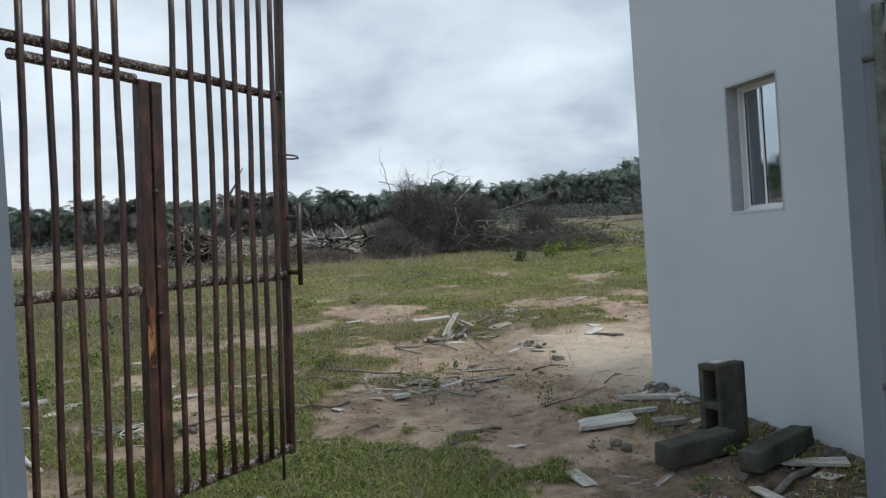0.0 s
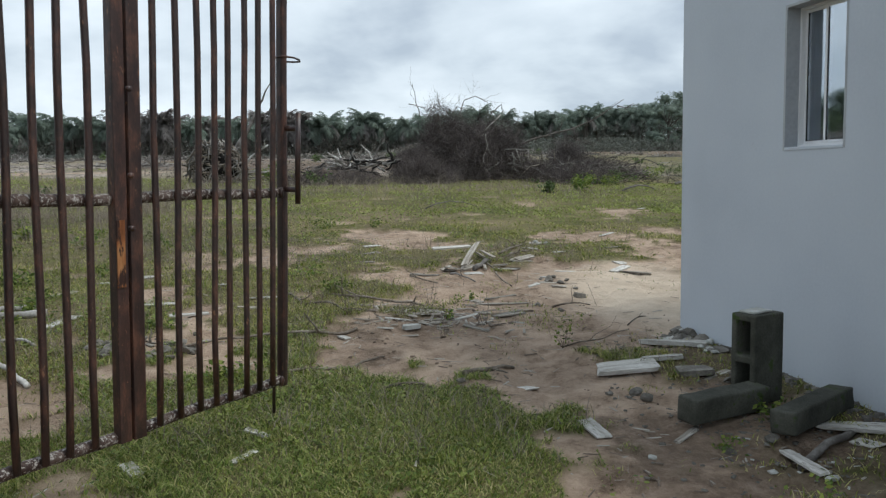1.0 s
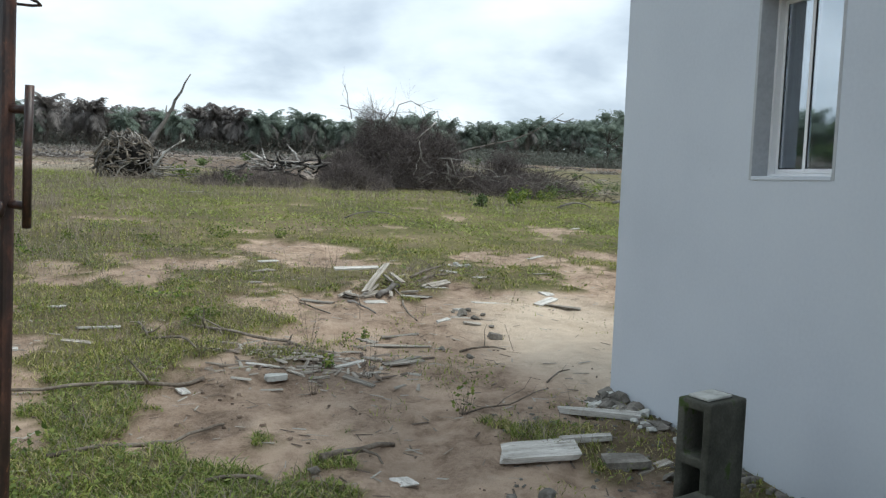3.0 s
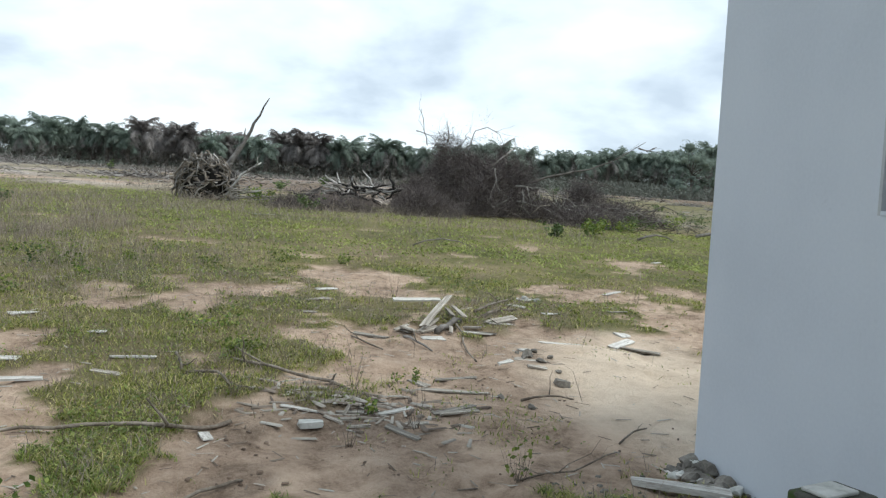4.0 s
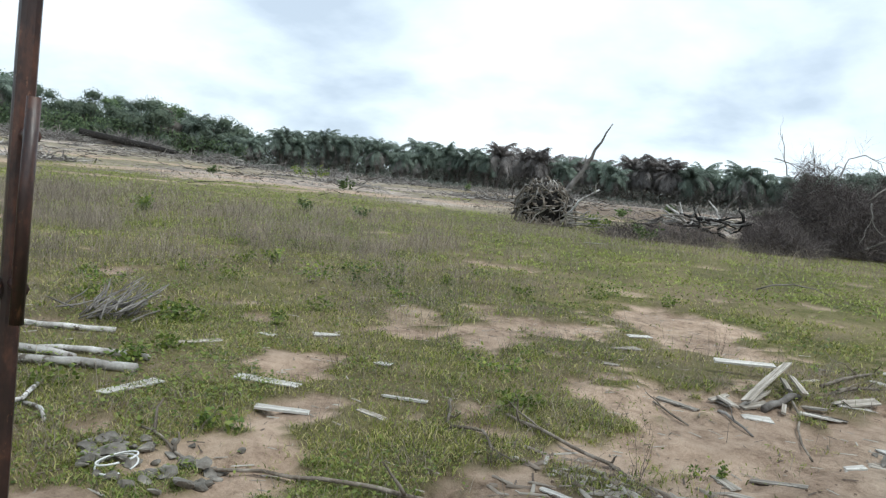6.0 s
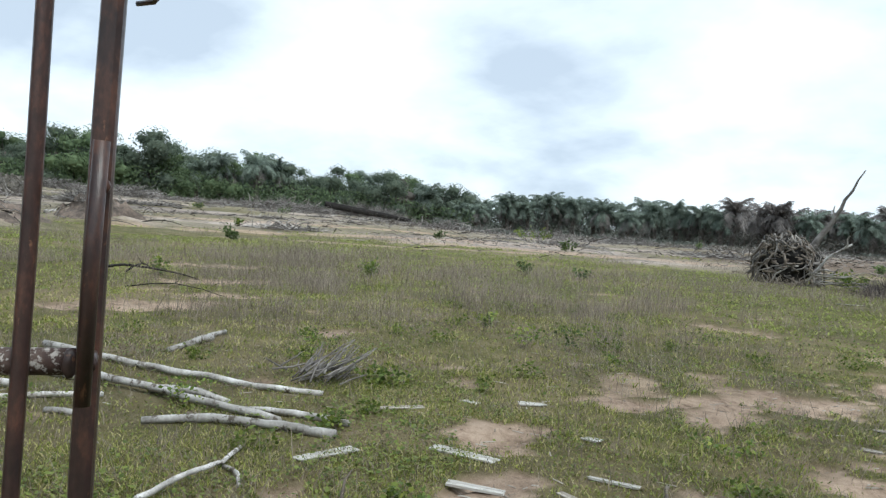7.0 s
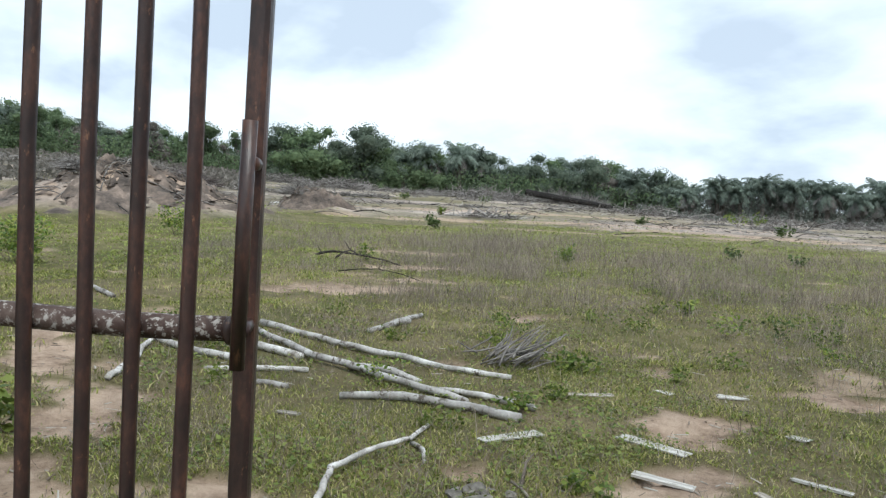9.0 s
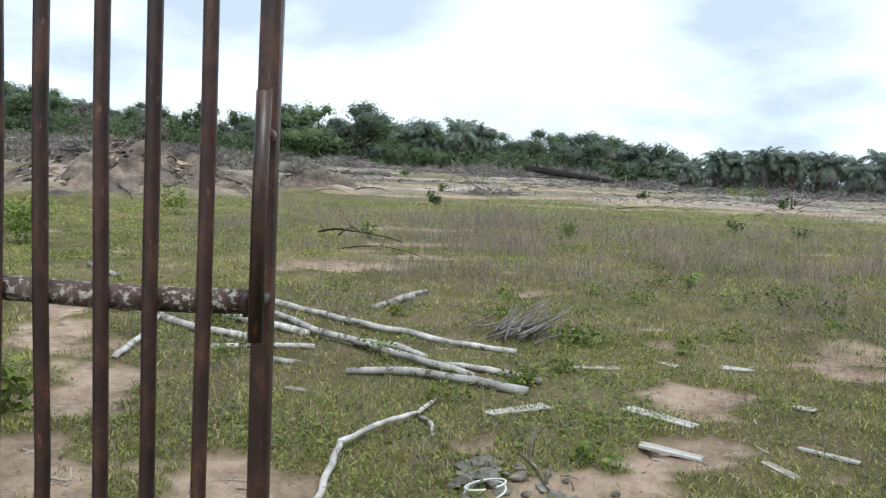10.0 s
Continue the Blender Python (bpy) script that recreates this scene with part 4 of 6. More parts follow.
def lump(name, x, y, size, material, label, category, group="", seed=0, flat=0.7):
    rng = random.Random(seed)
    bm = bmesh.new()
    bmesh.ops.create_icosphere(bm, subdivisions=2, radius=size / 2)
    off = Vector((rng.uniform(0, 50), rng.uniform(0, 50), rng.uniform(0, 50)))
    cuts = [(Vector((rng.gauss(0, 1), rng.gauss(0, 1), rng.gauss(0, 0.8))).normalized(), size * rng.uniform(0.22, 0.34)) for _ in range(9)]
    for v in bm.verts:
        n = noise.noise(v.co * (2.2 / size) + off)
        v.co *= 1 + 0.35 * n
        for nrm, lim in cuts:
            over = v.co.dot(nrm) - lim
            if over > 0:
                v.co -= nrm * over
        v.co.z *= flat
    ob = part(name, bm, material)
    ob.matrix_world = Matrix.Translation((x, y, gz(x, y) + size * 0.22 * flat)) @ pose(0, 0, 0, rng.uniform(-12, 12), rng.uniform(-12, 12), rng.uniform(0, 360))
    return tagged(ob, label, category, group)


for i, (x, y, s) in enumerate(((.38, 7.57, .07), (.57, 7.56, .08), (.58, 8.88, .12), (.68, 8.66, .1), (.55, 8.7, .08), (.63, 8.98, .09), (.5, 8.95, .06), (.74, 8.82, .06), (.78, 8.4, .06), (-2.56, 6.05, .09), (-2.45, 6.2, .08), (-2.3, 6.12, .07), (-2.2, 6.22, .08), (-2.42, 6.1, .06), (-2.5, 5.95, .07)) + ((-2.2, 6.02, .09), (-2.12, 6.16, .07), (-2.36, 6.28, .06), (-2.1, 5.98, .06), (-2.28, 6.32, .05), (-2.02, 6.26, .08),
                               (-2.3, 5.82, .06), (-2.05, 6.4, .06), (-2.15, 5.84, .08), (-1.95, 6.1, .07), (1.3, 6.62, .12), (1.38, 6.45, .12), (1.5, 6.3, .1), (1.25, 4.75, .09), (1.05, 4.7, .08),
                               (.3, 4.9, .05), (-.2, 5.55, .07), (.77, 5.46, .11), (.8, 5.3, .1), (.62, 5.4, .06), (1.32, 5.6, .09))):
    lump("rubble_stone", x, y, s, M_STONE, "grey lump of broken concrete", "stone", "rubble", 200 + i, 0.6)
for i, (x, y, s) in enumerate(((.62, 11.4, .13), (.73, 11.38, .12), (1.22, 6.7, .09), (.67, 4.55, .06), (1.15, 4.45, .07), (1.35, 4.35, .08))):
    lump("mortar_lump", x, y, s, M_CEMENT, "pale lump of broken mortar", "stone", "rubble", 230 + i, 0.5)
_r = random.Random(57)
for i in range(34):
    a, q = _r.uniform(0, 6.28), math.sqrt(_r.random())
    lump("rubble_stone", -2.26 + 0.36 * q * math.cos(a), 6.03 + 0.24 * q * math.sin(a), _r.uniform(.06, .15), M_STONE, "flat grey piece of broken concrete", "stone", "rubble", 260 + i, 0.42)
for i in range(38):
    k, d = 0.02 + 0.95 * _r.random() ** 1.3, _r.uniform(.02, .2)
    lump("rubble_stone", 1.362 + 0.298 * k - 0.9545 * d, 6.878 - 0.9545 * k - 0.298 * d, _r.uniform(.04, .07) + 0.12 * (1 - d / .2) * (1 - 0.7 * k), (M_STONE, M_CEMENT)[i % 3 == 0], "grey lump of fallen mortar at the wall foot", "stone", "rubble", 300 + i, 0.55)
lay([(.8, 8.19, .1, 12, .08)], "concrete_brick_scrap", M_STONE, "grey broken concrete brick on sand", "", 0.05, 0.0, seed=8)
lay([(1.17, 5.75, .19, 2, .11)], "concrete_slab_scrap", M_STONE, "flat grey slab of broken concrete on dirt", "", 0.04, 0.004, seed=18)
lay([(-.59, 6.79, .12, 14, .07)], "concrete_brick_scrap", M_CEMENT, "pale chipped concrete brick piece", "", 0.03, seed=9)

ring_bm = bmesh.new()
for turn in (0, 1):
    pts = [(0.085 * math.cos(a) * (1 - 0.07 * turn), 0.085 * math.sin(a), 0.0 + 0.02 * math.sin(a + turn) + 0.025 * turn) for a in [2 * math.pi * k / 24 for k in range(23)]]
    tube(ring_bm, pts, 0.0045, 6)
hose = part("hose_ring", ring_bm, M_HOSE, smooth=True)
hose.location = (-2.29, 5.91, gz(-2.29, 5.91) + 0.03)
tagged(hose, "small coil of white plastic hose on rubble", "hose")

bundle = holder("dry_frond_bundle", Matrix.Translation((-4.62, 7.8, gz(-4.62, 7.8))), "bundle of dry grey palm leaf stalks in the grass", "palm frond")
_r = random.Random(88)
for k in range(46):
    a = radians(_r.gauss(110, 22))
    ln = _r.uniform(0.25, 0.52)
    o_ = Vector((_r.gauss(0, .1), _r.gauss(0, .12) - .2, _r.uniform(0, .1)))
    q_ = o_ + Vector((math.cos(a) * ln, math.sin(a) * ln, _r.uniform(0.0, .22)))
    part("stalk", tube(bmesh.new(), bent(o_, q_, _r, 3, 0.04), [.008, .007, .006, .003], 5), M_GREYWOOD, bundle, smooth=True)

# ---- loose small stuff: chips and twigs on the sand ----
rs = np.random.RandomState(5)


def scatter(n, x0, x1, y0, y1, keep):
    x, y = rs.uniform(x0, x1, n), rs.uniform(y0, y1, n)
    k = rs.rand(n) < keep(x, y)
    return x[k], y[k]


def chips(name, n, box4, keep, ln, w, material, label, high=0.006):
    x, y = scatter(n, *box4, keep)
    m = len(x)
    a = rs.uniform(0, math.pi, m)
    l, ww = rs.uniform(ln[0], ln[1], m) / 2, rs.uniform(w[0], w[1], m) / 2
    z = land(x, y) + 0.004 + 0.08 * smooth(0.2, 0.6, mounds_at(x, y))
    dx, dy = np.cos(a), np.sin(a)
    h = np.minimum(ww * (0.45 if high < 0.01 else 1.1), high)
    base = []
    for sx, sy, sz in ((-1, -1, -0.5), (1, -0.7, -0.5), (1, 0.8, -0.5), (-0.9, 1, -0.5), (-0.9, -0.9, 1), (0.95, -0.6, 1), (0.9, 0.7, 1), (-0.8, 0.9, 1)):
        base.append(np.stack([x + sx * l * dx - sy * ww * dy, y + sx * l * dy + sy * ww * dx, z + sz * h], -1))
    v = np.stack(base, 1).reshape(-1, 3)
    q = np.array([(4, 5, 6, 7), (0, 1, 5, 4), (1, 2, 6, 5), (2, 3, 7, 6), (3, 0, 4, 7)])
    f = (np.arange(m)[:, None, None] * 8 + q[None]).reshape(-1, 4)
    return tagged(strips(name, v, f, material), label, "litter", kind="stuff")


M_CHIP = surf("wood_chips", [(0.12, 0.09, 0.07), (0.24, 0.2, 0.16), (0.42, 0.39, 0.34)], 3, 30, 0.9, 0, island=True, vary=0)
chips("wood_litter", 5200, (-7.5, 2.2, 3.6, 12.5), lambda x, y: (0.15 + 0.6 * sand_at(x, y)) * (1 - 0.9 * pale_at(x, y)), (0.02, 0.12), (0.003, 0.011), M_CHIP, "small twigs and bark chips scattered on sand")
chips("wood_litter", 900, (-1.1, 0.9, 6.6, 7.6), lambda x, y: np.exp(-(((x + 0.4) / 0.45) ** 2 + ((y - 7.15) / 0.3) ** 2)), (0.04, 0.16), (0.006, 0.03), M_CHIP, "heap of small grey wood chips")
chips("earth_crumbs", 260, (-1.3, 0.2, 5.6, 7.0), lambda x, y: np.exp(-(((x + 0.84) / 0.13) ** 2 + ((y - 6.56) / 0.14) ** 2)) + np.exp(-(((x + 0.71) / 0.15) ** 2 + ((y - 6.07) / 0.12) ** 2)) + 0.02,
      (0.008, 0.035), (0.006, 0.025), M_DIRT, "dark turned crumbs of earth on sand")
chips("earth_crumbs", 5000, (-6.5, 2.0, 3.8, 9.6), lambda x, y: 0.5 * sand_at(x, y) * (1 - 0.7 * pale_at(x, y)) * smooth(0.5, 0.66, fbm(x, y, 0.35, 29)), (0.005, 0.024), (0.004, 0.016), M_DIRT, "dark turned crumbs of earth on sand")
chips("gravel", 260, (0.95, 1.9, 3.9, 5.3), lambda x, y: dirt_at(x, y), (0.008, 0.04), (0.005, 0.018), M_STONE, "broken mortar crumbs on dark dirt")
chips("gravel", 60, (1.1, 1.9, 3.9, 4.9), lambda x, y: dirt_at(x, y), (0.01, 0.035), (0.005, 0.014), M_CEMENT, "broken mortar crumbs on dark dirt")
def off_wall(x, y):
    return (1.362 - x) * 0.9545 + (6.878 - y) * 0.298


chips("gravel", 2600, (0.9, 2.1, 4.4, 6.95), lambda x, y: np.where(off_wall(x, y) > 0.01, np.exp(-(off_wall(x, y) / 0.13) ** 2), 0) * (0.3 + 0.7 * smooth(0.4, 0.6, fbm(x, y, 0.5, 23))), (0.012, 0.055), (0.008, 0.03), M_STONE, "crumbled grey mortar along the wall foot", 0.02)
chips("gravel", 1100, (0.6, 2.0, 3.9, 6.6), lambda x, y: 0.15 + 0.6 * smooth(0.5, 0.62, fbm(x, y, 0.4, 27)), (0.006, 0.032), (0.005, 0.022), M_STONE, "fine grey rubble along the wall")


def tangle(n, box4, keep, ln, w, material, label, rise=0.2):
    """Loose bent sticks lying about on the land, some with one end in the air."""
    x, y = scatter(n, *box4, keep)
    m = len(x)
    a, tl = rs.uniform(0, 2 * math.pi, m), np.abs(rs.normal(0, rise, m))
    L = rs.uniform(ln[0], ln[1], (m, 1)) * (0.4 + rs.rand(m, 1))
    d = np.stack([np.cos(a) * np.cos(tl), np.sin(a) * np.cos(tl), np.sin(tl)], -1)
    e = np.cross(d, rs.normal(0, 1, (m, 3)))
    e /= np.linalg.norm(e, axis=1)[:, None]
    wd = rs.uniform(w[0], w[1], (m, 1)) / 2
    p = np.stack([x, y, land(x, y) + wd[:, 0]], -1)
    m1 = p + d * L * 0.5 + rs.normal(0, 0.06, (m, 3)) * L * np.array([1, 1, 0.4])
    m2 = m1 + (d + rs.normal(0, 0.4, (m, 3)) * np.array([1, 1, 0.4])) * L * 0.5
    v = np.stack([p - e * wd, p + e * wd, m1 + e * wd * 0.8, m1 - e * wd * 0.8, m2], 1).reshape(-1, 3)
    o = np.arange(m)[:, None] * 5
    f = np.concatenate([o + np.array([[0, 1, 2]]), o + np.array([[0, 2, 3]]), o + np.array([[3, 2, 4]])])
    return tagged(strips("dead_sticks", v, f, material), label, "litter", kind="stuff")


M_PALESTICK = surf("bleached_sticks", [(0.2, 0.18, 0.16), (0.33, 0.3, 0.27), (0.5, 0.47, 0.43)], 0.8, 30, 0.9, 0, island=True, vary=0)
M_DARKSTICK = surf("dark_sticks", [(0.04, 0.034, 0.03), (0.085, 0.07, 0.06), (0.15, 0.125, 0.11)], 0.8, 30, 0.95, 0, island=True, vary=0)


def littered(x, y):
    return (0.25 + 0.75 * smooth(0.44, 0.62, fbm(x, y, 4.0, 53))) * dry_at(x, y) ** 0.7


tangle(9000, (-46, 15, 18, 48), littered, (0.15, 0.7), (0.012, 0.035), M_GREYBRUSH, "grey sticks and litter on the cleared land")
tangle(5000, (-46, 15, 18, 48), littered, (0.15, 0.8), (0.012, 0.04), M_DARKSTICK, "dark sticks and litter on the cleared land")
tangle(1200, (-46, 15, 18, 48), littered, (0.15, 0.6), (0.015, 0.04), M_PALESTICK, "bleached sticks on the cleared land")
tangle(12000, (-100, 36, 6, 125), lambda x, y: littered(x, y) * smooth(36, 46, np.hypot(x, y - 4)), (0.2, 0.9), (0.03, 0.07), M_GREYBRUSH, "grey sticks and litter on the cleared land")
tangle(8000, (-100, 36, 6, 125), lambda x, y: littered(x, y) * smooth(36, 46, np.hypot(x, y - 4)), (0.2, 0.9), (0.03, 0.08), M_DARKSTICK, "dark sticks and litter on the cleared land")
tangle(1300, (-100, 36, 6, 125), lambda x, y: littered(x, y) * smooth(36, 46, np.hypot(x, y - 4)), (0.3, 0.9), (0.03, 0.07), M_PALESTICK, "bleached sticks on the cleared land")
tangle(2600, (0.5, 9, 24, 33), lambda x, y: np.exp(-(((x - 3.6) / 2.6) ** 2 + ((y - 27.5) / 2.2) ** 2)), (0.3, 0.9), (0.008, 0.02), M_DARKSTICK, "bare dark twigs spread beside the brush pile", 0.5)

# ---- grass ----


def blades(name, n, box4, keep, height, width, material, label, bend=0.5, clump=0.06):
    k = n // 26
    cx, cy = rs.uniform(box4[0], box4[1], k), rs.uniform(box4[2], box4[3], k)
    r = clump * (0.4 + 1.2 * rs.rand(k))
    pick = rs.randint(0, k, n)
    loose = rs.rand(n) < 0.35
    x = np.where(loose, rs.uniform(box4[0], box4[1], n), cx[pick] + rs.normal(0, 1, n) * r[pick])
    y = np.where(loose, rs.uniform(box4[2], box4[3], n), cy[pick] + rs.normal(0, 1, n) * r[pick])
    tall = np.where(loose, 0.75, 0.8 + 0.6 * rs.rand(k)[pick])
    ok = rs.rand(n) < keep(x, y)
    x, y, tall = x[ok], y[ok], tall[ok]
    m = len(x)
    z = land(x, y) - 0.004
    a = rs.uniform(0, 2 * math.pi, m)
    t = rs.uniform(0, 2 * math.pi, m)
    h = rs.uniform(height[0], height[1], m) * (0.5 + 1.0 * fbm(x, y, 0.6, 44)) * tall
    w = rs.uniform(width[0], width[1], m) / 2
    lean = h * rs.uniform(0.2, 1.0, m) * bend * 1.6
    p0 = np.stack([x - np.cos(a) * w, y - np.sin(a) * w, z], -1)
    p1 = np.stack([x + np.cos(a) * w, y + np.sin(a) * w, z], -1)
    mx, my = x + np.cos(t) * lean * 0.35, y + np.sin(t) * lean * 0.35
    p2 = np.stack([mx + np.cos(a) * w * 0.8, my + np.sin(a) * w * 0.8, z + h * 0.6], -1)
    p3 = np.stack([mx - np.cos(a) * w * 0.8, my - np.sin(a) * w * 0.8, z + h * 0.6], -1)
    p4 = np.stack([x + np.cos(t) * lean, y + np.sin(t) * lean, z + h * rs.uniform(0.75, 1.0, m)], -1)
    v = np.stack([p0, p1, p2, p3, p4], 1).reshape(-1, 3)
    o = np.arange(m)[:, None] * 5
    f = np.concatenate([o + np.array([[0, 1, 2]]), o + np.array([[0, 2, 3]]), o + np.array([[3, 2, 4]])])
    return tagged(strips(name, v, f, material), label, "grass", kind="stuff")


def lawn(x, y):
    d = (1 - sand_at(x, y)) ** 1.5 * (1 - 0.85 * dry_at(x, y)) * (1 - 0.9 * dirt_at(x, y))
    inside = (x > 1.35 + (6.9 - y) * 0.3) & (y < 6.9)
    d = np.maximum(d, 0.16 * smooth(0.56, 0.66, fbm(x, y, 0.4, 47)) * (1 - pale_at(x, y)) * (1 - dry_at(x, y)))
    return np.where(inside, 0, d) * (0.3 + 0.7 * smooth(0.4, 0.57, fbm(x, y, 0.75, 48)))


blades("grass", 205000, (-4.5, 2.0, 3.9, 9.5), lawn, (0.012, 0.039), (0.0032, 0.0075), M_GRASS, "short green creeping grass", 1.0)
blades("grass", 165000, (-13.0, 3.2, 2.4, 14.0), lambda x, y: lawn(x, y) * np.maximum(smooth(5.0, 7.5, np.hypot(x + 0.5, y - 3)), smooth(-4.2, -4.6, x)), (0.018, 0.048), (0.006, 0.012), M_GRASS, "short green creeping grass", 1.0)


def far_lawn(x, y):
    return lawn(x, y) * smooth(9, 13, np.hypot(x, y - 4))


M_FIELD = surf("field_grass", [(0.2, 0.238, 0.058), (0.288, 0.33, 0.088), (0.375, 0.402, 0.125)], 1.2, 20, 0.7, 0, island=True, vary=0, translucent=0.3)
blades("grass", 160000, (-23, 6.5, 1.5, 25.5), far_lawn, (0.022, 0.055), (0.014, 0.027), M_FIELD, "short green field grass", 1.6, 0.2)


blades("grass", 34000, (-36, -3, 8, 34), lambda x, y: (1 - sand_at(x, y)) * (1 - dry_at(x, y)) ** 2 * smooth(21, 25, np.hypot(x, y - 4)) * smooth(0.46, 0.56, fbm(x, y, 4.5, 68)), (0.03, 0.08), (0.02, 0.035), M_FIELD, "grass strips on the cleared land", 1.6, 0.4)


def lush(x, y):
    return smooth(0.25, 0.9, 1 - sand_at(x, y)) * (1 - dirt_at(x, y)) * np.where((x > 1.35 + (6.9 - y) * 0.3) & (y < 6.9), 0, 1)


M_LUSH = surf("lush_grass", [(0.07, 0.115, 0.02), (0.155, 0.222, 0.042), (0.25, 0.31, 0.07), (0.37, 0.365, 0.15)], 1.4, 24, 0.6, 0, island=True, vary=0, translucent=0.3)
blades("grass", 95000, (-2.4, 0.9, 3.9, 6.6), lush, (0.012, 0.036), (0.003, 0.006), M_LUSH, "thick short green grass by the gate", 1.3, 0.05)
M_THATCH = surf("dry_thatch", [(0.11, 0.09, 0.045), (0.2, 0.165, 0.09), (0.34, 0.285, 0.17)], 0.9, 20, 0.9, 0, island=True, vary=0)
blades("dry_grass", 60000, (-7.5, 2.4, 3.9, 12.5), lambda x, y: lush(x, y) * 0.8, (0.006, 0.02), (0.004, 0.008), M_THATCH, "dry matted thatch between the grass", 3.0, 0.12)


# broad-leaved creeping weeds among the grass
def weeds(n, box4, keep, size, label):
    x, y = scatter(n, *box4, keep)
    m = len(x)
    c = np.stack([x, y, land(x, y) + rs.uniform(0.005, 0.05, m)], -1)
    a, tl = rs.uniform(0, 2 * math.pi, m), rs.uniform(-0.5, 0.7, m)
    d = np.stack([np.cos(a) * np.cos(tl), np.sin(a) * np.cos(tl), np.sin(tl)], -1)
    e = np.stack([-np.sin(a), np.cos(a), rs.uniform(-0.4, 0.4, m)], -1)
    sz = rs.uniform(size[0], size[1], m)[:, None]
    v = np.stack([c - d * sz * 0.5, c + e * sz * 0.32, c + d * sz * 0.55, c - e * sz * 0.32], 1).reshape(-1, 3)
    return tagged(strips("ground_weeds", v, np.arange(4 * m).reshape(-1, 4), M_WEED), label, "weeds", kind="stuff")


M_WEED = surf("weed_leaf", [(0.075, 0.112, 0.02), (0.145, 0.19, 0.038), (0.225, 0.265, 0.06)], 1.2, 20, 0.55, 0, island=True, vary=0, translucent=0.3)
weeds(6000, (-6.8, -2.6, 4.9, 7.6), lambda x, y: lush(x, y) * smooth(0.42, 0.6, fbm(x, y, 0.6, 28)), (0.02, 0.042), "leafy weeds among the white poles")
weeds(52000, (-5.5, 1.9, 3.9, 10), lambda x, y: lawn(x, y) * smooth(0.42, 0.6, fbm(x, y, 0.9, 60)), (0.012, 0.03), "small creeping broad-leaved weeds")
weeds(40000, (-14, 4, 5, 18), lambda x, y: lawn(x, y) * smooth(0.42, 0.6, fbm(x, y, 1.2, 60)) * smooth(5, 8, np.hypot(x, y - 4)), (0.025, 0.055), "small creeping broad-leaved weeds")


def wispy(x, y):
    n = smooth(0.47, 0.66, fbm(x, y, 3.2, 52))
    r = np.hypot(x, y - 4)
    band = smooth(13.5, 16, r) * smooth(22, 18.5, r)
    az = np.degrees(np.arctan2(-x, y - 4))
    n = n + 0.7 * smooth(42, 50, az) * smooth(78, 66, az) * smooth(6.5, 8, r) * smooth(15, 12, r) * smooth(0.42, 0.58, fbm(x, y, 1.4, 66))
    return np.clip(0.5 * n ** 1.5 * smooth(4, 6, r) * smooth(0.0, -4.0, x) + band * smooth(5, -2, x) * 0.8 * (0.25 + 0.75 * smooth(0.4, 0.6, fbm(x, y, 2.2, 57))) + 0.02, 0, 1) * (1 - 0.8 * sand_at(x, y)) * smooth(5.5, 7.5, y - 0.35 * x)


blades("dry_grass", 60000, (-7.5, 1.0, 4.4, 11.5), lambda x, y: 0.9 * lawn(x, y), (0.03, 0.11), (0.002, 0.004), M_WISP, "thin dry brown stems among the short grass", 0.9, 0.1)
blades("dry_grass", 64000, (-12, 3, 5, 13), wispy, (0.08, 0.3), (0.002, 0.0045), M_WISP, "thin dry purple-brown grass stems", 0.6, 0.14)
blades("dry_grass", 80000, (-26, 8, 10, 28), lambda x, y: wispy(x, y) * smooth(9, 13, np.hypot(x, y - 4)), (0.1, 0.36), (0.0035, 0.008), M_WISP, "thin dry purple-brown grass stems", 0.9, 0.3)

blades("dry_grass", 34000, (-15.5, -5.5, 7, 16), lambda x, y: smooth(0.42, 0.58, fbm(x, y, 1.8, 66)) * (1 - sand_at(x, y)) * smooth(8, 10, np.hypot(x, y - 4)), (0.12, 0.42), (0.0025, 0.005), M_WISP, "tall thin dry grass with purple-brown heads", 0.6, 0.14)

# ---- weeds and shrubs ----


def leafy(name, x, y, spread, height, n, size, material, label, seed, stems=7, category="shrub", bark=None):
    rng = np.random.RandomState(seed)
    r2 = random.Random(seed)
    h = holder(name, Matrix.Translation((x, y, gz(x, y) - 0.01)), label, category)
    tips = []
    for k in range(stems):
        a, rr_ = r2.uniform(0, 6.28), r2.uniform(0.2, 1) * spread
        tip = (math.cos(a) * rr_, math.sin(a) * rr_, height * r2.uniform(0.55, 1.0))
        pts = bent((math.cos(a) * rr_ * 0.15, math.sin(a) * rr_ * 0.15, 0), tip, r2, 4, 0.05)
        tips.append(pts)
        part("stem", tube(bmesh.new(), pts, [0.0045 * max(height, 0.3) * (1.3 - 0.25 * i) for i in range(5)], 5), bark or M_STICK, h, smooth=True)
    c = np.array([tips[rng.randint(stems)][rng.randint(2, 5)][:] for _ in range(n)]) + rng.normal(0, 0.13 * spread + 0.01, (n, 3))
    c[:, 2] = np.abs(c[:, 2]) + 0.01
    d = rng.normal(0, 1, (n, 3))
    d[:, 2] *= 0.6
    d /= np.linalg.norm(d, axis=1)[:, None]
    e = np.cross(d, rng.normal(0, 1, (n, 3)))
    e /= np.linalg.norm(e, axis=1)[:, None]
    s = rng.uniform(0.6, 1.2, (n, 1)) * size
    v = np.stack([c - d * s * 0.5, c + e * s * 0.3, c + d * s * 0.6, c - e * s * 0.3], 1).reshape(-1, 3)
    strips("leaves", v, np.arange(4 * n).reshape(-1, 4), material, h)
    return h


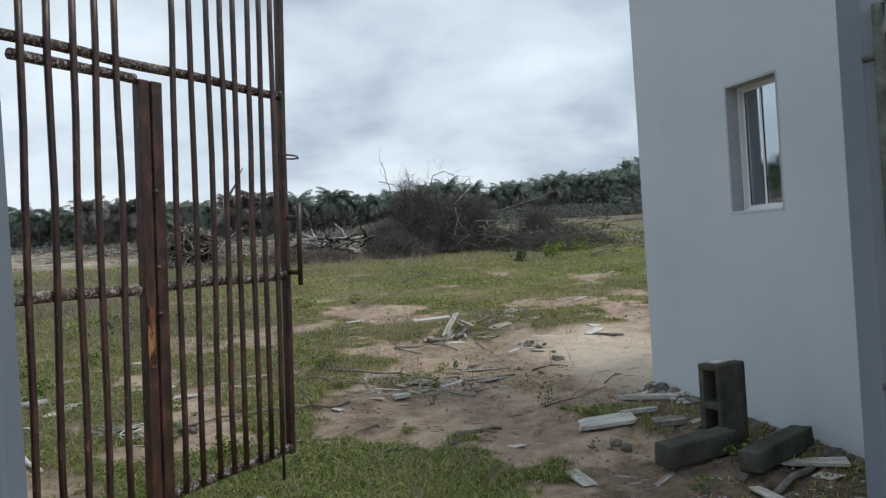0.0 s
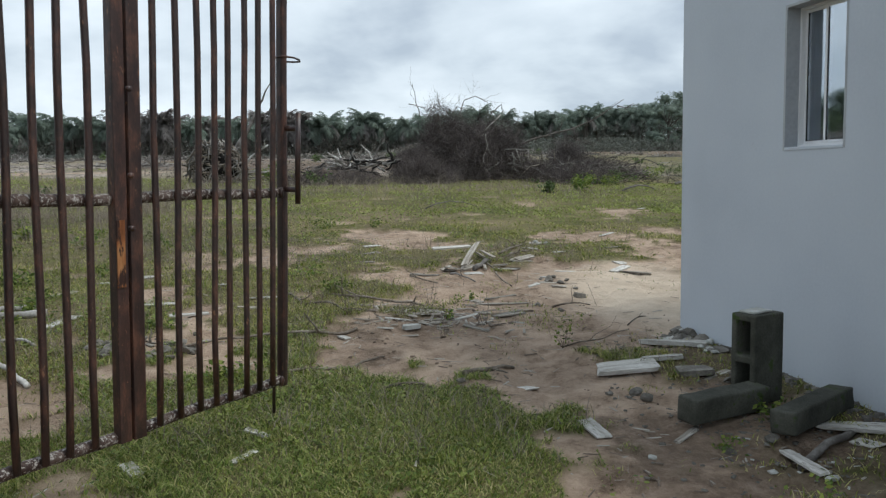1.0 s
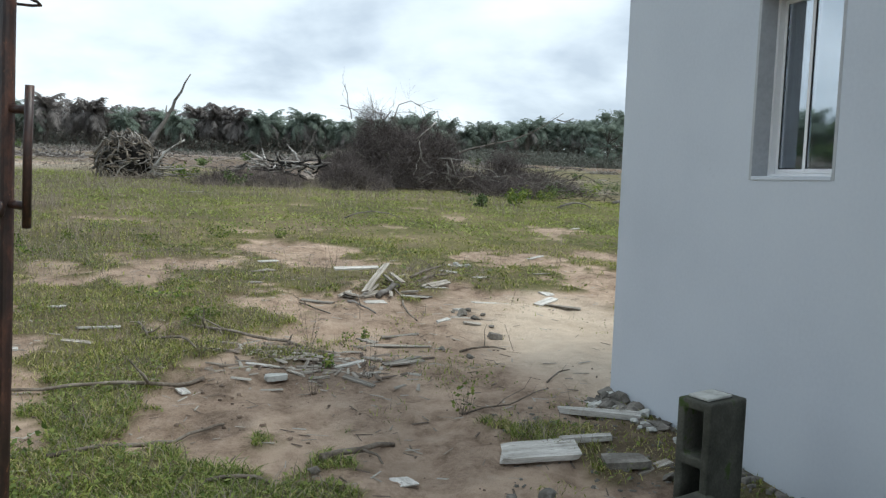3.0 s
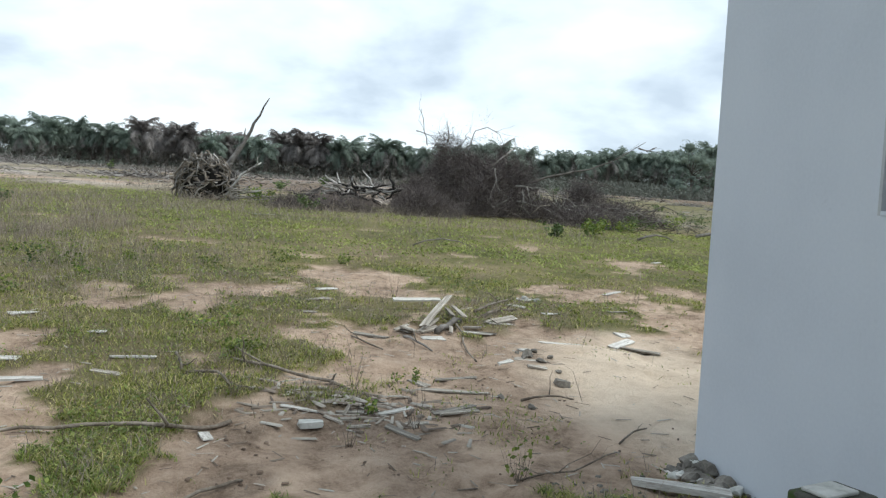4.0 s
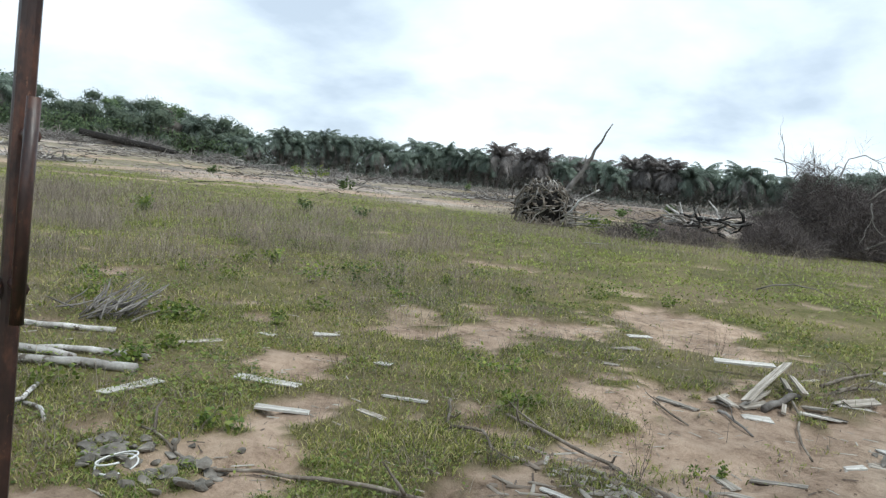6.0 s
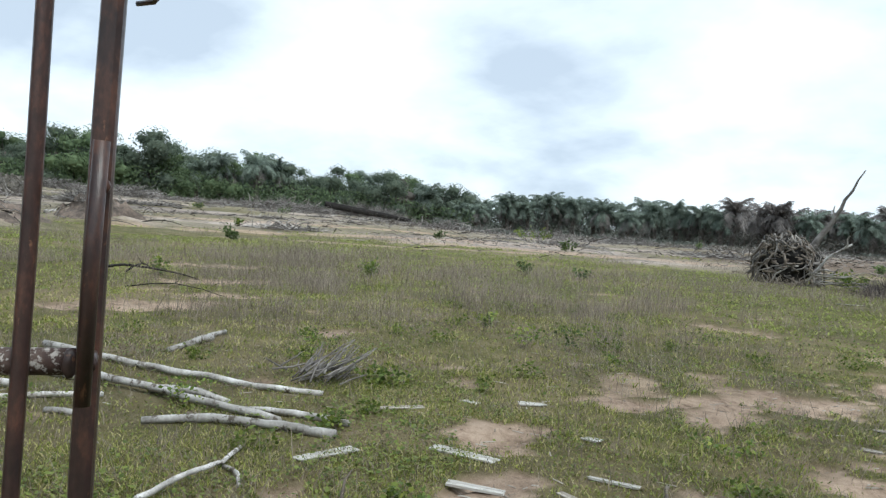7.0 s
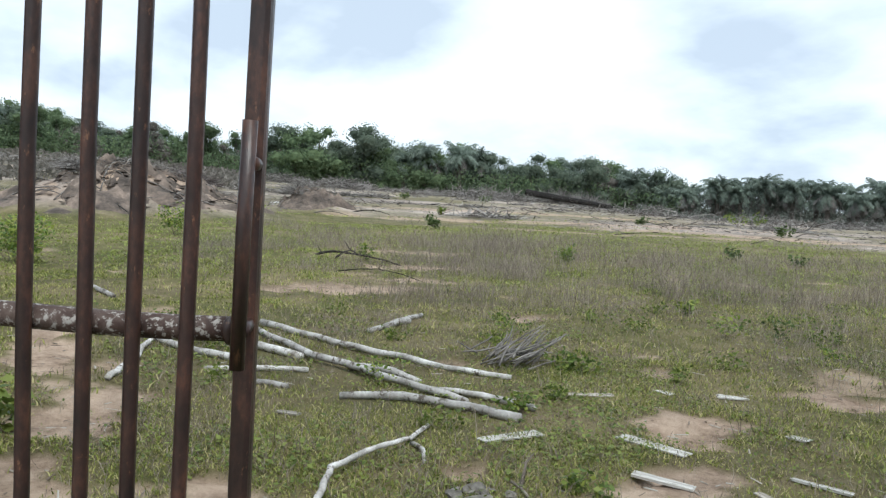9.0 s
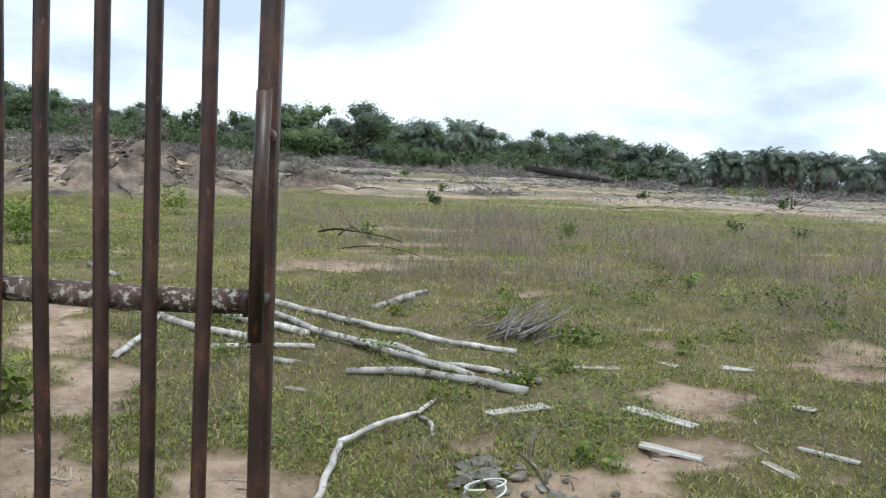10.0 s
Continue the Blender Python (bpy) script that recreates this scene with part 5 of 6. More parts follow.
YW, SH = "young yellow-green leafy weed", "small dark green leafy shrub in the grass"
leafy("weed", -.17, 7.85, .035, .11, 60, .024, M_LEAF, YW, 1, 5, "weed")
leafy("weed", -.28, 7.75, .03, .06, 36, .022, M_LEAF, YW, 2, 4, "weed")
leafy("weed", -.33, 7.1, .06, .08, 50, .03, M_LEAF, YW, 3, 3, "weed")
leafy("weed", .47, 6.38, .11, .19, 34, .03, M_WEED, "small weed with thin dark stems and few leaves", 4, 16, "weed")
leafy("weed", 1.27, 4.16, .08, .08, 34, .03, M_LEAF, YW, 5, 5, "weed")
leafy("weed", 1.36, 5.02, .13, .07, 130, .03, M_LEAF, "low green weeds between the blocks", 6, 8, "weed")
leafy("weed", 1.05, 4.72, .1, .05, 70, .025, M_LEAF, "low green weeds between the blocks", 7, 6, "weed")
leafy("weed", -4.24, 4.17, .16, .3, 60, .09, M_WEED, "broad-leaved green plant beside sand", 8, 6, "plant")
for i, (x, y, sp, hh, n, sz, dark) in enumerate(((-4.87, 10.3, .22, .3, 90, .045, 0), (-4.5, 10.6, .16, .24, 60, .045, 1), (-5.97, 10.95, .12, .16, 110, .06, 0), (-11.3, 13.4, .25, .3, 200, .08, 0),
                                                 (-17.7, 7.5, .4, .6, 420, .07, 0), (-12.6, 4.3, .55, .62, 800, .07, 0), (-14.0, 3.9, .6, .7, 700, .07, 1)) + ((2.45, 21.4, .35, .35, 260, .09, 0), (1.5, 20.6, .3, .3, 200, .09, 1),
                                                 (-4.6, 22.6, .3, .35, 200, .09, 1), (-6.3, 24.1, .5, .45, 260, .1, 0), (-11.2, 17.8, .2, .3, 120, .08, 1), (-9.9, 18.2, .2, .25, 100, .08, 1), (-12.2, 9.7, .2, .25, 130, .07, 0),
                                                 (-3.5, 6.95, .14, .1, 150, .04, 0), (-4.3, 8.0, .25, .12, 240, .045, 0))):
    leafy("shrub", x, y, sp, hh, n, sz, M_DARKLEAF if dark else M_LEAF, SH if dark else "small yellow-green leafy shrub in the grass", 20 + i, 9)
_r = random.Random(23)
for k in range(46):
    x, y = _r.uniform(-7.5, -1.2), _r.uniform(4.8, 13.5)
    if float(sand_at(x, y)) > 0.3:
        continue
    hh = _r.uniform(0.06, 0.13)
    leafy("weed_clump", x, y, _r.uniform(0.12, 0.3), hh, 130, 0.034, (M_WEED, M_WEED, M_LEAF)[k % 3], "low leafy clump of green weeds in the grass", 800 + k, 4, "weed")
_r = random.Random(19)
for k in range(20):
    az, D = radians(_r.uniform(-14, 92)), 24 + 46 * _r.random()
    x, y = 0.3 - math.sin(az) * D, 4 + math.cos(az) * D
    if abs(x + 0.5) < 3.5 and abs(y - 27) < 4 or math.hypot(x + 26.5, y - 9) < 6:
        continue
    hh = _r.uniform(0.25, 0.55) * (0.7 + D / 80)
    leafy("shrub", x, y, hh * 0.9, hh, 170, 0.11, (M_DARKLEAF, M_LEAF, M_DARKLEAF)[k % 3], "small regrowing shrub on the cleared land", 700 + k, 5)
for i, (x, y, sp, hh) in enumerate(((4.4, 26.2, .5, .5), (5.4, 27.0, .6, .6), (6.8, 29.5, .7, .7), (3.6, 24.2, .4, .4), (5.0, 33.0, .9, .9), (2.7, 23.2, .35, .4))):
    leafy("shrub", x, y, sp, hh * 0.75, 420, .055, M_LEAF if i % 2 else M_DARKLEAF, "leafy yellow-green shrub beside the brush pile", 760 + i, 7)
for i, (x, y, hh) in enumerate(((-2.0, 9.2, .3), (-.75, 11.0, .35), (1.9, 11.9, .3), (-.05, 6.9, .3), (-.35, 6.6, .3), (-.5, 7.5, .35), (-1.1, 7.1, .32), (-9.5, 9.2, .4), (-11.0, 12.0, .5), (-.2, 10.6, .3))):
    leafy("bare_sapling", x, y, .12, hh, 14, .02, M_LEAF, "thin nearly bare dead sapling", 60 + i, 6, "sapling")

# ---- brush piles, stumps and felled trunks ----


def brush_mesh(name, n, half, material, parent, seed, ln=(0.35, 1.0), w=(0.008, 0.02), wild=0.6, power=3, rise=1.0):
    """A heap of dead twigs: bent two-piece strands that fill a rough dome of half sizes (x, y, height)."""
    rng = np.random.RandomState(seed)
    a, q = rng.uniform(0, 2 * math.pi, n), np.sqrt(rng.uniform(0, 1, n))
    lump_ = 0.75 + 0.5 * np.array([noise.noise(Vector((math.cos(t) * 1.7, math.sin(t) * 1.7, seed))) for t in a])
    x, y = np.cos(a) * q * half[0] * lump_, np.sin(a) * q * half[1] * lump_
    top = half[2] * np.clip(1 - q ** power, 0.04, 1) * (0.72 + 0.5 * vnoise(x + 40, y + 40, half[0] * 0.45, seed)) * (0.7 + 0.6 * vnoise(x + 40, y + 40, half[0] * 0.16, seed + 1))
    z = top * rng.uniform(0.0, 1.0, n) ** 0.6
    p = np.stack([x, y, z], -1)
    d = np.stack([x / half[0], y / half[1], 0.5 + 0 * x], -1) * 0.7 + rng.normal(0, wild, (n, 3))
    d[:, 2] *= rise
    d /= np.linalg.norm(d, axis=1)[:, None]
    L = rng.uniform(ln[0], ln[1], (n, 1))
    e = np.cross(d, rng.normal(0, 1, (n, 3)))
    e /= np.linalg.norm(e, axis=1)[:, None]
    wd = rng.uniform(w[0], w[1], (n, 1)) / 2
    m1 = p + d * L * 0.5 + rng.normal(0, 0.05, (n, 3)) * L
    m2 = m1 + (d + rng.normal(0, 0.5, (n, 3)) - np.array([0, 0, 0.25])) * L * 0.5
    v = np.stack([p - e * wd, p + e * wd, m1 + e * wd * 0.8, m1 - e * wd * 0.8, m2], 1)
    v[:, :, 2] = np.maximum(v[:, :, 2], 0.0)
    o = np.arange(n)[:, None] * 5
    f = np.concatenate([o + np.array([[0, 1, 2]]), o + np.array([[0, 2, 3]]), o + np.array([[3, 2, 4]])])
    return strips(name, v.reshape(-1, 3), f, material, parent)


def limb(parent, name, pts, r0, r1, material, seed, forks=0):
    rng = random.Random(seed)
    path = []
    for p, q in zip(pts, pts[1:]):
        path += bent(p, q, rng, 3, 0.04)[:-1]
    path.append(Vector(pts[-1]))
    n = len(path) - 1
    ob = part(name, tube(bmesh.new(), path, [r0 + (r1 - r0) * i / n for i in range(n + 1)], 7, rng, 0.1), material, parent, smooth=True)
    for k in range(forks):
        i = rng.randrange(n // 3, n)
        p = path[i]
        q = p + (path[min(i + 1, n)] - path[i - 1]).normalized() * rng.uniform(0.3, 0.7) + Vector((rng.uniform(-1, 1), rng.uniform(-1, 1), rng.uniform(-0.4, 1))) * rng.uniform(0.2, 0.6)
        part("side_branch", tube(bmesh.new(), bent(p, q, rng, 4, 0.09), [r1 * 1.0, r1 * .9, r1 * .7, r1 * .5, r1 * .3], 5), material, ob, smooth=True)
    return ob


def at(x, y, z=0.0):
    return Matrix.Translation((x, y, gz(x, y) + z - 0.03))


# the big brown heap
pile = holder("brush_pile", at(-0.55, 26.9), "large tangled heap of dead brown brushwood", "brush pile")
for i, (dx, dy, hx, hy, hh, num, skin) in enumerate(((-.4, 0, 1.75, 1.3, 1.72, 21000, M_BRUSH), (-1.8, -1.1, .85, .7, .72, 6000, M_BRUSH), (1.0, -.4, 1.15, .9, 1.34, 10000, M_BRUSH), (.3, -1.0, 1.2, .7, .9, 7000, M_BRUSH),
                                                     (3.3, .6, .75, .7, .95, 5000, M_BRUSH), (2.2, -.8, 1.1, .9, .45, 3000, M_BRUSH), (-.3, 0, 1.7, 1.2, 1.75, 2500, M_BRUSH))):
    lobe = brush_mesh("brushwood", int(num * 0.85), (hx, hy, hh * 1.26), skin, pile, 3 + i, (0.2, 0.65), (0.004, 0.01), 1.0, 5)
    lobe.location = (dx, dy, 0)
for i in range(40):
    r = random.Random(300 + i)
    a, f = r.uniform(0, 6.28), r.uniform(0.3, 1.0)
    p = (math.cos(a) * 1.7 * f - 0.2, math.sin(a) * 1.2 * f, 1.9 * (1 - f ** 4) * r.uniform(0.6, 1) + 0.1)
    u = Vector((math.cos(a) * r.uniform(0.0, 1.0), math.sin(a) * r.uniform(0, 1.0), r.uniform(-0.2, 0.6))) * r.uniform(0.4, 0.9)
    limb(pile, "branch", [p, Vector(p) + u * 0.6, Vector(p) + u + Vector((0.2 * math.cos(a * 3), 0, -0.1))], r.uniform(.008, .02), .004, M_GREYWOOD if i % 3 else M_BURNT, 300 + i, 1)
# bare twigs and arcs over the top: x and height
for i, pts in enumerate((((-1.48, 2.0), (-1.61, 2.6), (-1.7, 3.05)), ((-.84, 2.1), (-.93, 2.8)), ((-.24, 2.0), (-.08, 2.48), (.28, 2.6), (.65, 2.4), (.77, 2.1)), ((.8, 2.1), (1.09, 2.33), (1.11, 2.0), (.86, 1.9)),
                         ((-1.82, 2.4), (-1.45, 2.3), (-.93, 2.0)), ((-1.3, 1.9), (-1.0, 2.35), (-.7, 2.2)), ((-.5, 2.0), (-.3, 2.3), (0, 2.15)))):
    limb(pile, "branch", [(x, -.9, z) for x, z in pts], .016, .006, M_GREYWOOD, 360 + i, 2)
# pale branches that hang out of its front
for i, pts in enumerate((((1.04, 1.95), (.53, 1.45)), ((.57, 1.38), (.64, .92), (.76, .7)), ((1.17, .9), (1.97, .88), (2.46, .4), (3.09, .24)), ((1.87, .88), (1.89, .5)), ((2.24, .5), (2.5, .3)),
                         ((1.38, .8), (1.45, .3), (1.68, .05)), ((.98, .5), (.44, .18)), ((1.5, .9), (1.7, .3)), ((2.0, .7), (2.7, .6), (3.3, .1)), ((2.6, .4), (3.4, .5), (4.2, .1)))):
    limb(pile, "branch", [(x, -1.75, z) for x, z in pts], .018, .007, M_ROOT if i < 3 else M_GREYWOOD, 1360 + i, 2)
for i in range(26):
    r = random.Random(1300 + i)
    p = Vector((r.uniform(0.6, 5.0), r.uniform(-2.3, -0.6), r.uniform(0.05, 0.6)))
    q = p + Vector((r.uniform(-0.5, 1.0), r.uniform(-0.7, 0.3), r.uniform(-0.35, 0.4))) * r.uniform(0.6, 1.5)
    q.z = max(q.z, 0.02)
    limb(pile, "branch", [p, p.lerp(q, 0.55) + Vector((0, 0, 0.12)), q], r.uniform(.01, .02), .004, M_GREYWOOD if i % 3 else M_STICK, 1300 + i, 1)

side = holder("brush_pile", at(3.4, 29.5), "low grey heap of dead branches beside the brown heap", "brush pile")
brush_mesh("brushwood", 5000, (2.8, 1.5, 0.5), M_BRUSH, side, 5, (0.3, 0.9), (0.008, 0.018))
for i, pts in enumerate((((-2.3, 1.1), (-1.78, 1.31), (-.5, 1.61), (.16, 1.88), (1.17, 2.54)), ((.96, 2.34), (1.26, 2.27), (1.51, 2.4)), ((-.61, 1.42), (-.17, 1.17), (.25, 1.04)), ((.26, .39), (.7, .65), (1.22, .75)),
                         ((-.95, 1.51), (-.89, 1.71)), ((-1.2, .9), (-.4, .5), (.4, .2)), ((-3.0, .8), (-2.0, .35), (-.8, .2)), ((1.0, .2), (1.8, .6), (2.6, .3)), ((-.2, .3), (.8, .35), (1.6, .1)))):
    limb(side, "branch", [(x, -2.0, z) for x, z in pts], .04 if i < 1 else .024, .009, M_TRUNK, 380 + i, 4)

low = holder("dry_bush", at(-4.6, 23.4), "low dry purple-brown bush in front of sand", "bush")
brush_mesh("brushwood", 4200, (2.3, 0.9, 0.26), M_BRUSH, low, 8, (0.25, 0.7), (0.004, 0.009), 0.9)
low2 = holder("dry_bush", at(-1.9, 24.3), "low dry purple-brown bush beside the heap", "bush")
brush_mesh("brushwood", 5000, (1.0, 0.8, 0.6), M_BRUSH, low2, 9, (0.25, 0.7), (0.004, 0.009), 0.9)
low3 = holder("dry_bush", at(2.6, 25.2), "low dry grass-like bush beside the heap", "bush")
brush_mesh("brushwood", 5000, (1.6, 1.0, 0.4), M_BRUSH, low3, 10, (0.25, 0.7), (0.004, 0.009), 0.9)

# the uprooted stump, with one bare limb that points up
root = holder("uprooted_stump", at(-7.9, 24.1) @ Matrix.Diagonal((1.18, 1.18, 1.14, 1)), "uprooted stump with a mass of grey tangled roots", "stump")
rr = random.Random(21)
bm = bmesh.new()
bmesh.ops.create_icosphere(bm, subdivisions=3, radius=0.56)
for v in bm.verts:
    v.co *= 1 + 0.3 * noise.noise(v.co * 4)
    v.co.x *= 1.12
    v.co.z = v.co.z * 0.95 + 0.5
    v.co.y *= 0.65
part("root_plate", bm, M_BURNT, root, "dark core of the root plate")
for i in range(290):
    # finger-thick roots spread from the crown and droop over the sides, their ends torn off
    a, e = rr.uniform(0, 6.28), radians(rr.uniform(2, 84) if i % 5 else rr.uniform(-25, 20))
    drop, drift, grow = radians(rr.uniform(-22, 50)), rr.gauss(0, 0.55), rr.uniform(0.9, 1.2)
    pts = []
    for k in range(6):
        q = k / 5
        e_, a_, f_ = e - drop * q * q, a + drift * q + rr.gauss(0, 0.1), 0.84 + (grow - 0.8) * q + rr.gauss(0, 0.045)
        pts.append(Vector((0.7 * math.cos(a_) * math.cos(e_) * f_, 0.46 * math.sin(a_) * math.cos(e_) * f_ - 0.05, max(0.03, 0.3 + 0.82 * math.sin(e_) * f_ - 0.1 * q * q))))
    w_ = rr.uniform(0.011, 0.03)
    part("root", tube(bmesh.new(), pts, [w_, w_ * 1.05, w_, w_ * 0.92, w_ * 0.85, w_ * 0.6], 6, rr, 0.12), (M_ROOT, M_GREYWOOD, M_STICK, M_STICK, M_GREYWOOD, M_STICK)[i % 6], root, smooth=True)
for i in range(14):
    p = Vector((rr.uniform(0.5, 0.9), rr.uniform(-.6, 0), rr.uniform(0.05, 0.35)))
    q = p + Vector((rr.uniform(0.2, 1.0), rr.uniform(-.4, .2), rr.uniform(-.1, .25)))
    q.z = max(q.z, 0.03)
    part("root", tube(bmesh.new(), bent(p, q, rr, 4, 0.12), [.02, .018, .014, .01, .005], 5), M_ROOT, root, smooth=True)
limb(root, "trunk", [(0.22, 0.2, 0.6), (0.5, .2, 1.02), (0.74, .25, 1.42), (0.97, .25, 1.92), (1.33, .25, 2.56)], .085, .014, M_GREYWOOD, 22, 0)
limb(root, "side_branch", [(0.76, .25, 1.45), (0.78, .25, 1.8)], .03, .01, M_GREYWOOD, 23, 0)
limb(root, "side_branch", [(0.7, -.4, 0.3), (0.95, -.4, 0.65), (1.4, -.4, 0.95)], .03, .02, M_LOG, 24, 1)

# the charred stump on its sand heap
burnt = holder("charred_stump", at(-3.9, 25.6), "charred black stump with pale branch stubs", "stump")
rr = random.Random(31)
for i in range(58):
    a = rr.uniform(-0.3, 3.4)
    c = Vector((rr.gauss(-0.1, 0.65), rr.uniform(-.5, .3), rr.uniform(0.05, 0.5)))
    q = c + Vector((math.cos(a) * rr.uniform(.3, .8), rr.uniform(-.3, .3), math.sin(a) * rr.uniform(.15, .75)))
    part("branch", tube(bmesh.new(), bent(c, q, rr, 4, 0.09), [w_ * rr.uniform(.5, 1.0) for w_ in (.048, .045, .038, .028, .014)], 7), (M_BURNT, M_ROOT, M_BURNT, M_GREYWOOD, M_LOG)[i % 5], burnt, smooth=True)
limb(burnt, "branch", [(.4, 0, .4), (.55, 0, .8), (.8, 0, 1.15)], .03, .012, M_GREYWOOD, 32, 2)



def earth_mound(cx, cy, rx, ry, h, seed):
    """A rough heap of pushed-up earth with clods, on a polar grid."""
    rings, spokes = 34, 84
    a = np.linspace(0, 2 * math.pi, spokes, endpoint=False)
    V, F = [], []
    for i in range(rings + 1):
        q = i / rings
        x, y = cx + np.cos(a) * rx * q * 2.0, cy + np.sin(a) * ry * q * 2.0
        prof = h * np.exp(-(2.0 * q) ** 2)
        rough = (fbm(x, y, 0.9, seed) - 0.5) * 1.1 * smooth(1.0, 0.35, np.array(q)) * min(h, 1.0) + (fbm(x, y, 0.3, seed + 3) - 0.5) * 0.62 * smooth(1.0, 0.3, np.array(q))
        z = land(x, y) - mounds_at(x, y) + prof + rough - 0.25 * q ** 4
        V.append(np.stack([x, y, z], -1))
    for i in range(rings):
        for k in range(spokes):
            k2 = (k + 1) % spokes
            F.append((i * spokes + k, i * spokes + k2, (i + 1) * spokes + k2, (i + 1) * spokes + k))
    ob = strips("earth_mound", np.concatenate(V), F, M_EARTH)
    return tagged(ob, "pushed-up mound of tan sandy earth with dark clods", "mound", "earth mounds")


M_EARTH = surf("mound_earth", [(0.045, 0.037, 0.031), (0.1, 0.08, 0.066), (0.18, 0.14, 0.113), (0.3, 0.232, 0.184)], 1.4, 9, 0.95, 0.9, 0.05, vary=0.05)
earth_mound(-26.5, 7.6, 2.6, 3.2, 1.6, 11)
earth_mound(-32.4, 15.9, 1.5, 1.4, 0.9, 14)
earth_mound(-4.5, 26.2, 1.1, 1.2, 0.34, 17)
rs = np.random.RandomState(15)
chips("earth_clods", 2600, (-40, -23, 2.5, 20), lambda x, y: smooth(0.15, 0.6, mounds_at(x, y)), (0.08, 0.35), (0.06, 0.22), M_EARTH, "dark clods of earth on the mounds")

# debris on the earth mounds
rr = random.Random(41)
for i in range(96):
    x, y = (-26.4 + rr.gauss(0, 1.3), 7.6 + rr.gauss(0, 2.0)) if i < 72 else (-32.4 + rr.gauss(0, .9), 15.9 + rr.gauss(0, .9))
    ln, a = rr.uniform(0.5, 1.9), rr.uniform(0, 6.28)
    stick("mound_branch", [(x, y), (x + ln * math.cos(a), y + ln * math.sin(a))], rr.uniform(.012, .034), .008, (M_GREYWOOD, M_STICK, M_BURNT, M_GREYWOOD)[i % 4],
          "grey dead branch on an earth mound", "branches on the mounds", 400 + i, "branch", 0.15, 2)
stick("mound_log", [(-35.6, 15.0), (-36.2, 18.0)], .12, .09, M_LOG, "bleached log on an earth mound", "", 440, "log", 0.1)
for i, (x, y, s, h) in enumerate(((-27.2, 6.6, 1.5, .4), (-27.4, 9.2, 1.5, .42), (-33, 15.6, 1.1, .35), (-31.5, 4.5, 2.6, .16), (-33, 9.5, 3.0, .16))):
    heap = holder("brush_heap", at(x, y), "low grey heap of dead twigs on an earth mound", "brush heap", "brush heaps on the mounds")
    brush_mesh("brushwood", 2500, (s, s, h), (M_GREYBRUSH, M_BRUSH)[i % 2], heap, 60 + i, (0.3, 0.8), (0.012, 0.03), 1.0, 3, 0.3)

# far windrows of cleared brush and a black trunk
heap_a = holder("brush_windrow", at(-30, 78), "long grey windrow of cleared brush before the trees", "brush heap", "brush windrows")
brush_mesh("brushwood", 1300, (7.5, 2.2, 0.95), M_GREYBRUSH, heap_a, 71, (0.4, 1.5), (0.03, 0.08), 0.9, 3, 0.35)
heap_b = holder("brush_windrow", at(-44, 72), "long grey windrow of cleared brush before the trees", "brush heap", "brush windrows")
brush_mesh("brushwood", 1300, (6.0, 2.6, 1.1), M_GREYBRUSH, heap_b, 72, (0.4, 1.5), (0.03, 0.08), 0.9, 3, 0.35)
rr = random.Random(51)
for k in range(40):
    az = -19 + 116 * k / 39 + rr.uniform(-1, 1)
    D = rr.uniform(78, 118) if az > 26 else rr.uniform(95, 125)
    x, y = 0.3 - math.sin(radians(az)) * D, 4 + math.cos(radians(az)) * D
    s = rr.uniform(0.6, 1.1)
    copy_thing((heap_a, heap_b)[k % 2], at(x, y) @ pose(0, 0, 0, 0, 0, az + rr.uniform(-25, 25)) @ Matrix.Diagonal((s, s, s * rr.uniform(0.7, 1.1), 1)))


small_a = holder("brush_heap", at(-16, 36), "low grey tangle of cleared branches on bare land", "brush heap", "brush heaps on bare land")
brush_mesh("brushwood", 420, (2.2, 1.4, 0.16), M_GREYBRUSH, small_a, 81, (0.3, 0.9), (0.02, 0.06), 0.9, 3, 0.3)
small_b = holder("brush_heap", at(-22, 33), "low grey tangle of cleared brush on bare land", "brush heap", "brush heaps on bare land")
brush_mesh("brushwood", 420, (2.4, 1.2, 0.14), M_GREYBRUSH, small_b, 82, (0.3, 0.8), (0.02, 0.05), 0.9, 3, 0.3)
for k in range(64):
    az, D = rr.uniform(-16, 94), 34 + 50 * rr.random() ** 0.8
    x, y = 0.3 - math.sin(radians(az)) * D, 4 + math.cos(radians(az)) * D
    s = rr.uniform(0.4, 1.2) * (0.6 + D / 90)
    copy_thing((small_a, small_b)[k % 2], at(x, y) @ pose(0, 0, 0, 0, 0, rr.uniform(0, 360)) @ Matrix.Diagonal((s, s, s * rr.uniform(0.5, 1.1), 1)))


def trunk_log(x, y, ln, turn, r, material, label, seed):
    rng = random.Random(seed)
    pts = [((k / 8 - .5) * ln, rng.uniform(-.1, .1), rng.uniform(-.06, .06)) for k in range(9)]
    ob = part("felled_trunk", tube(bmesh.new(), pts, [r * (1.15 - 0.05 * k) for k in range(9)], 10, rng, 0.08), material, smooth=True)
    ob.matrix_world = Matrix.Translation((x, y, gz(x, y) + r + 0.45)) @ pose(0, 0, 0, 0, 6.5, turn)
    return tagged(ob, label, "log")


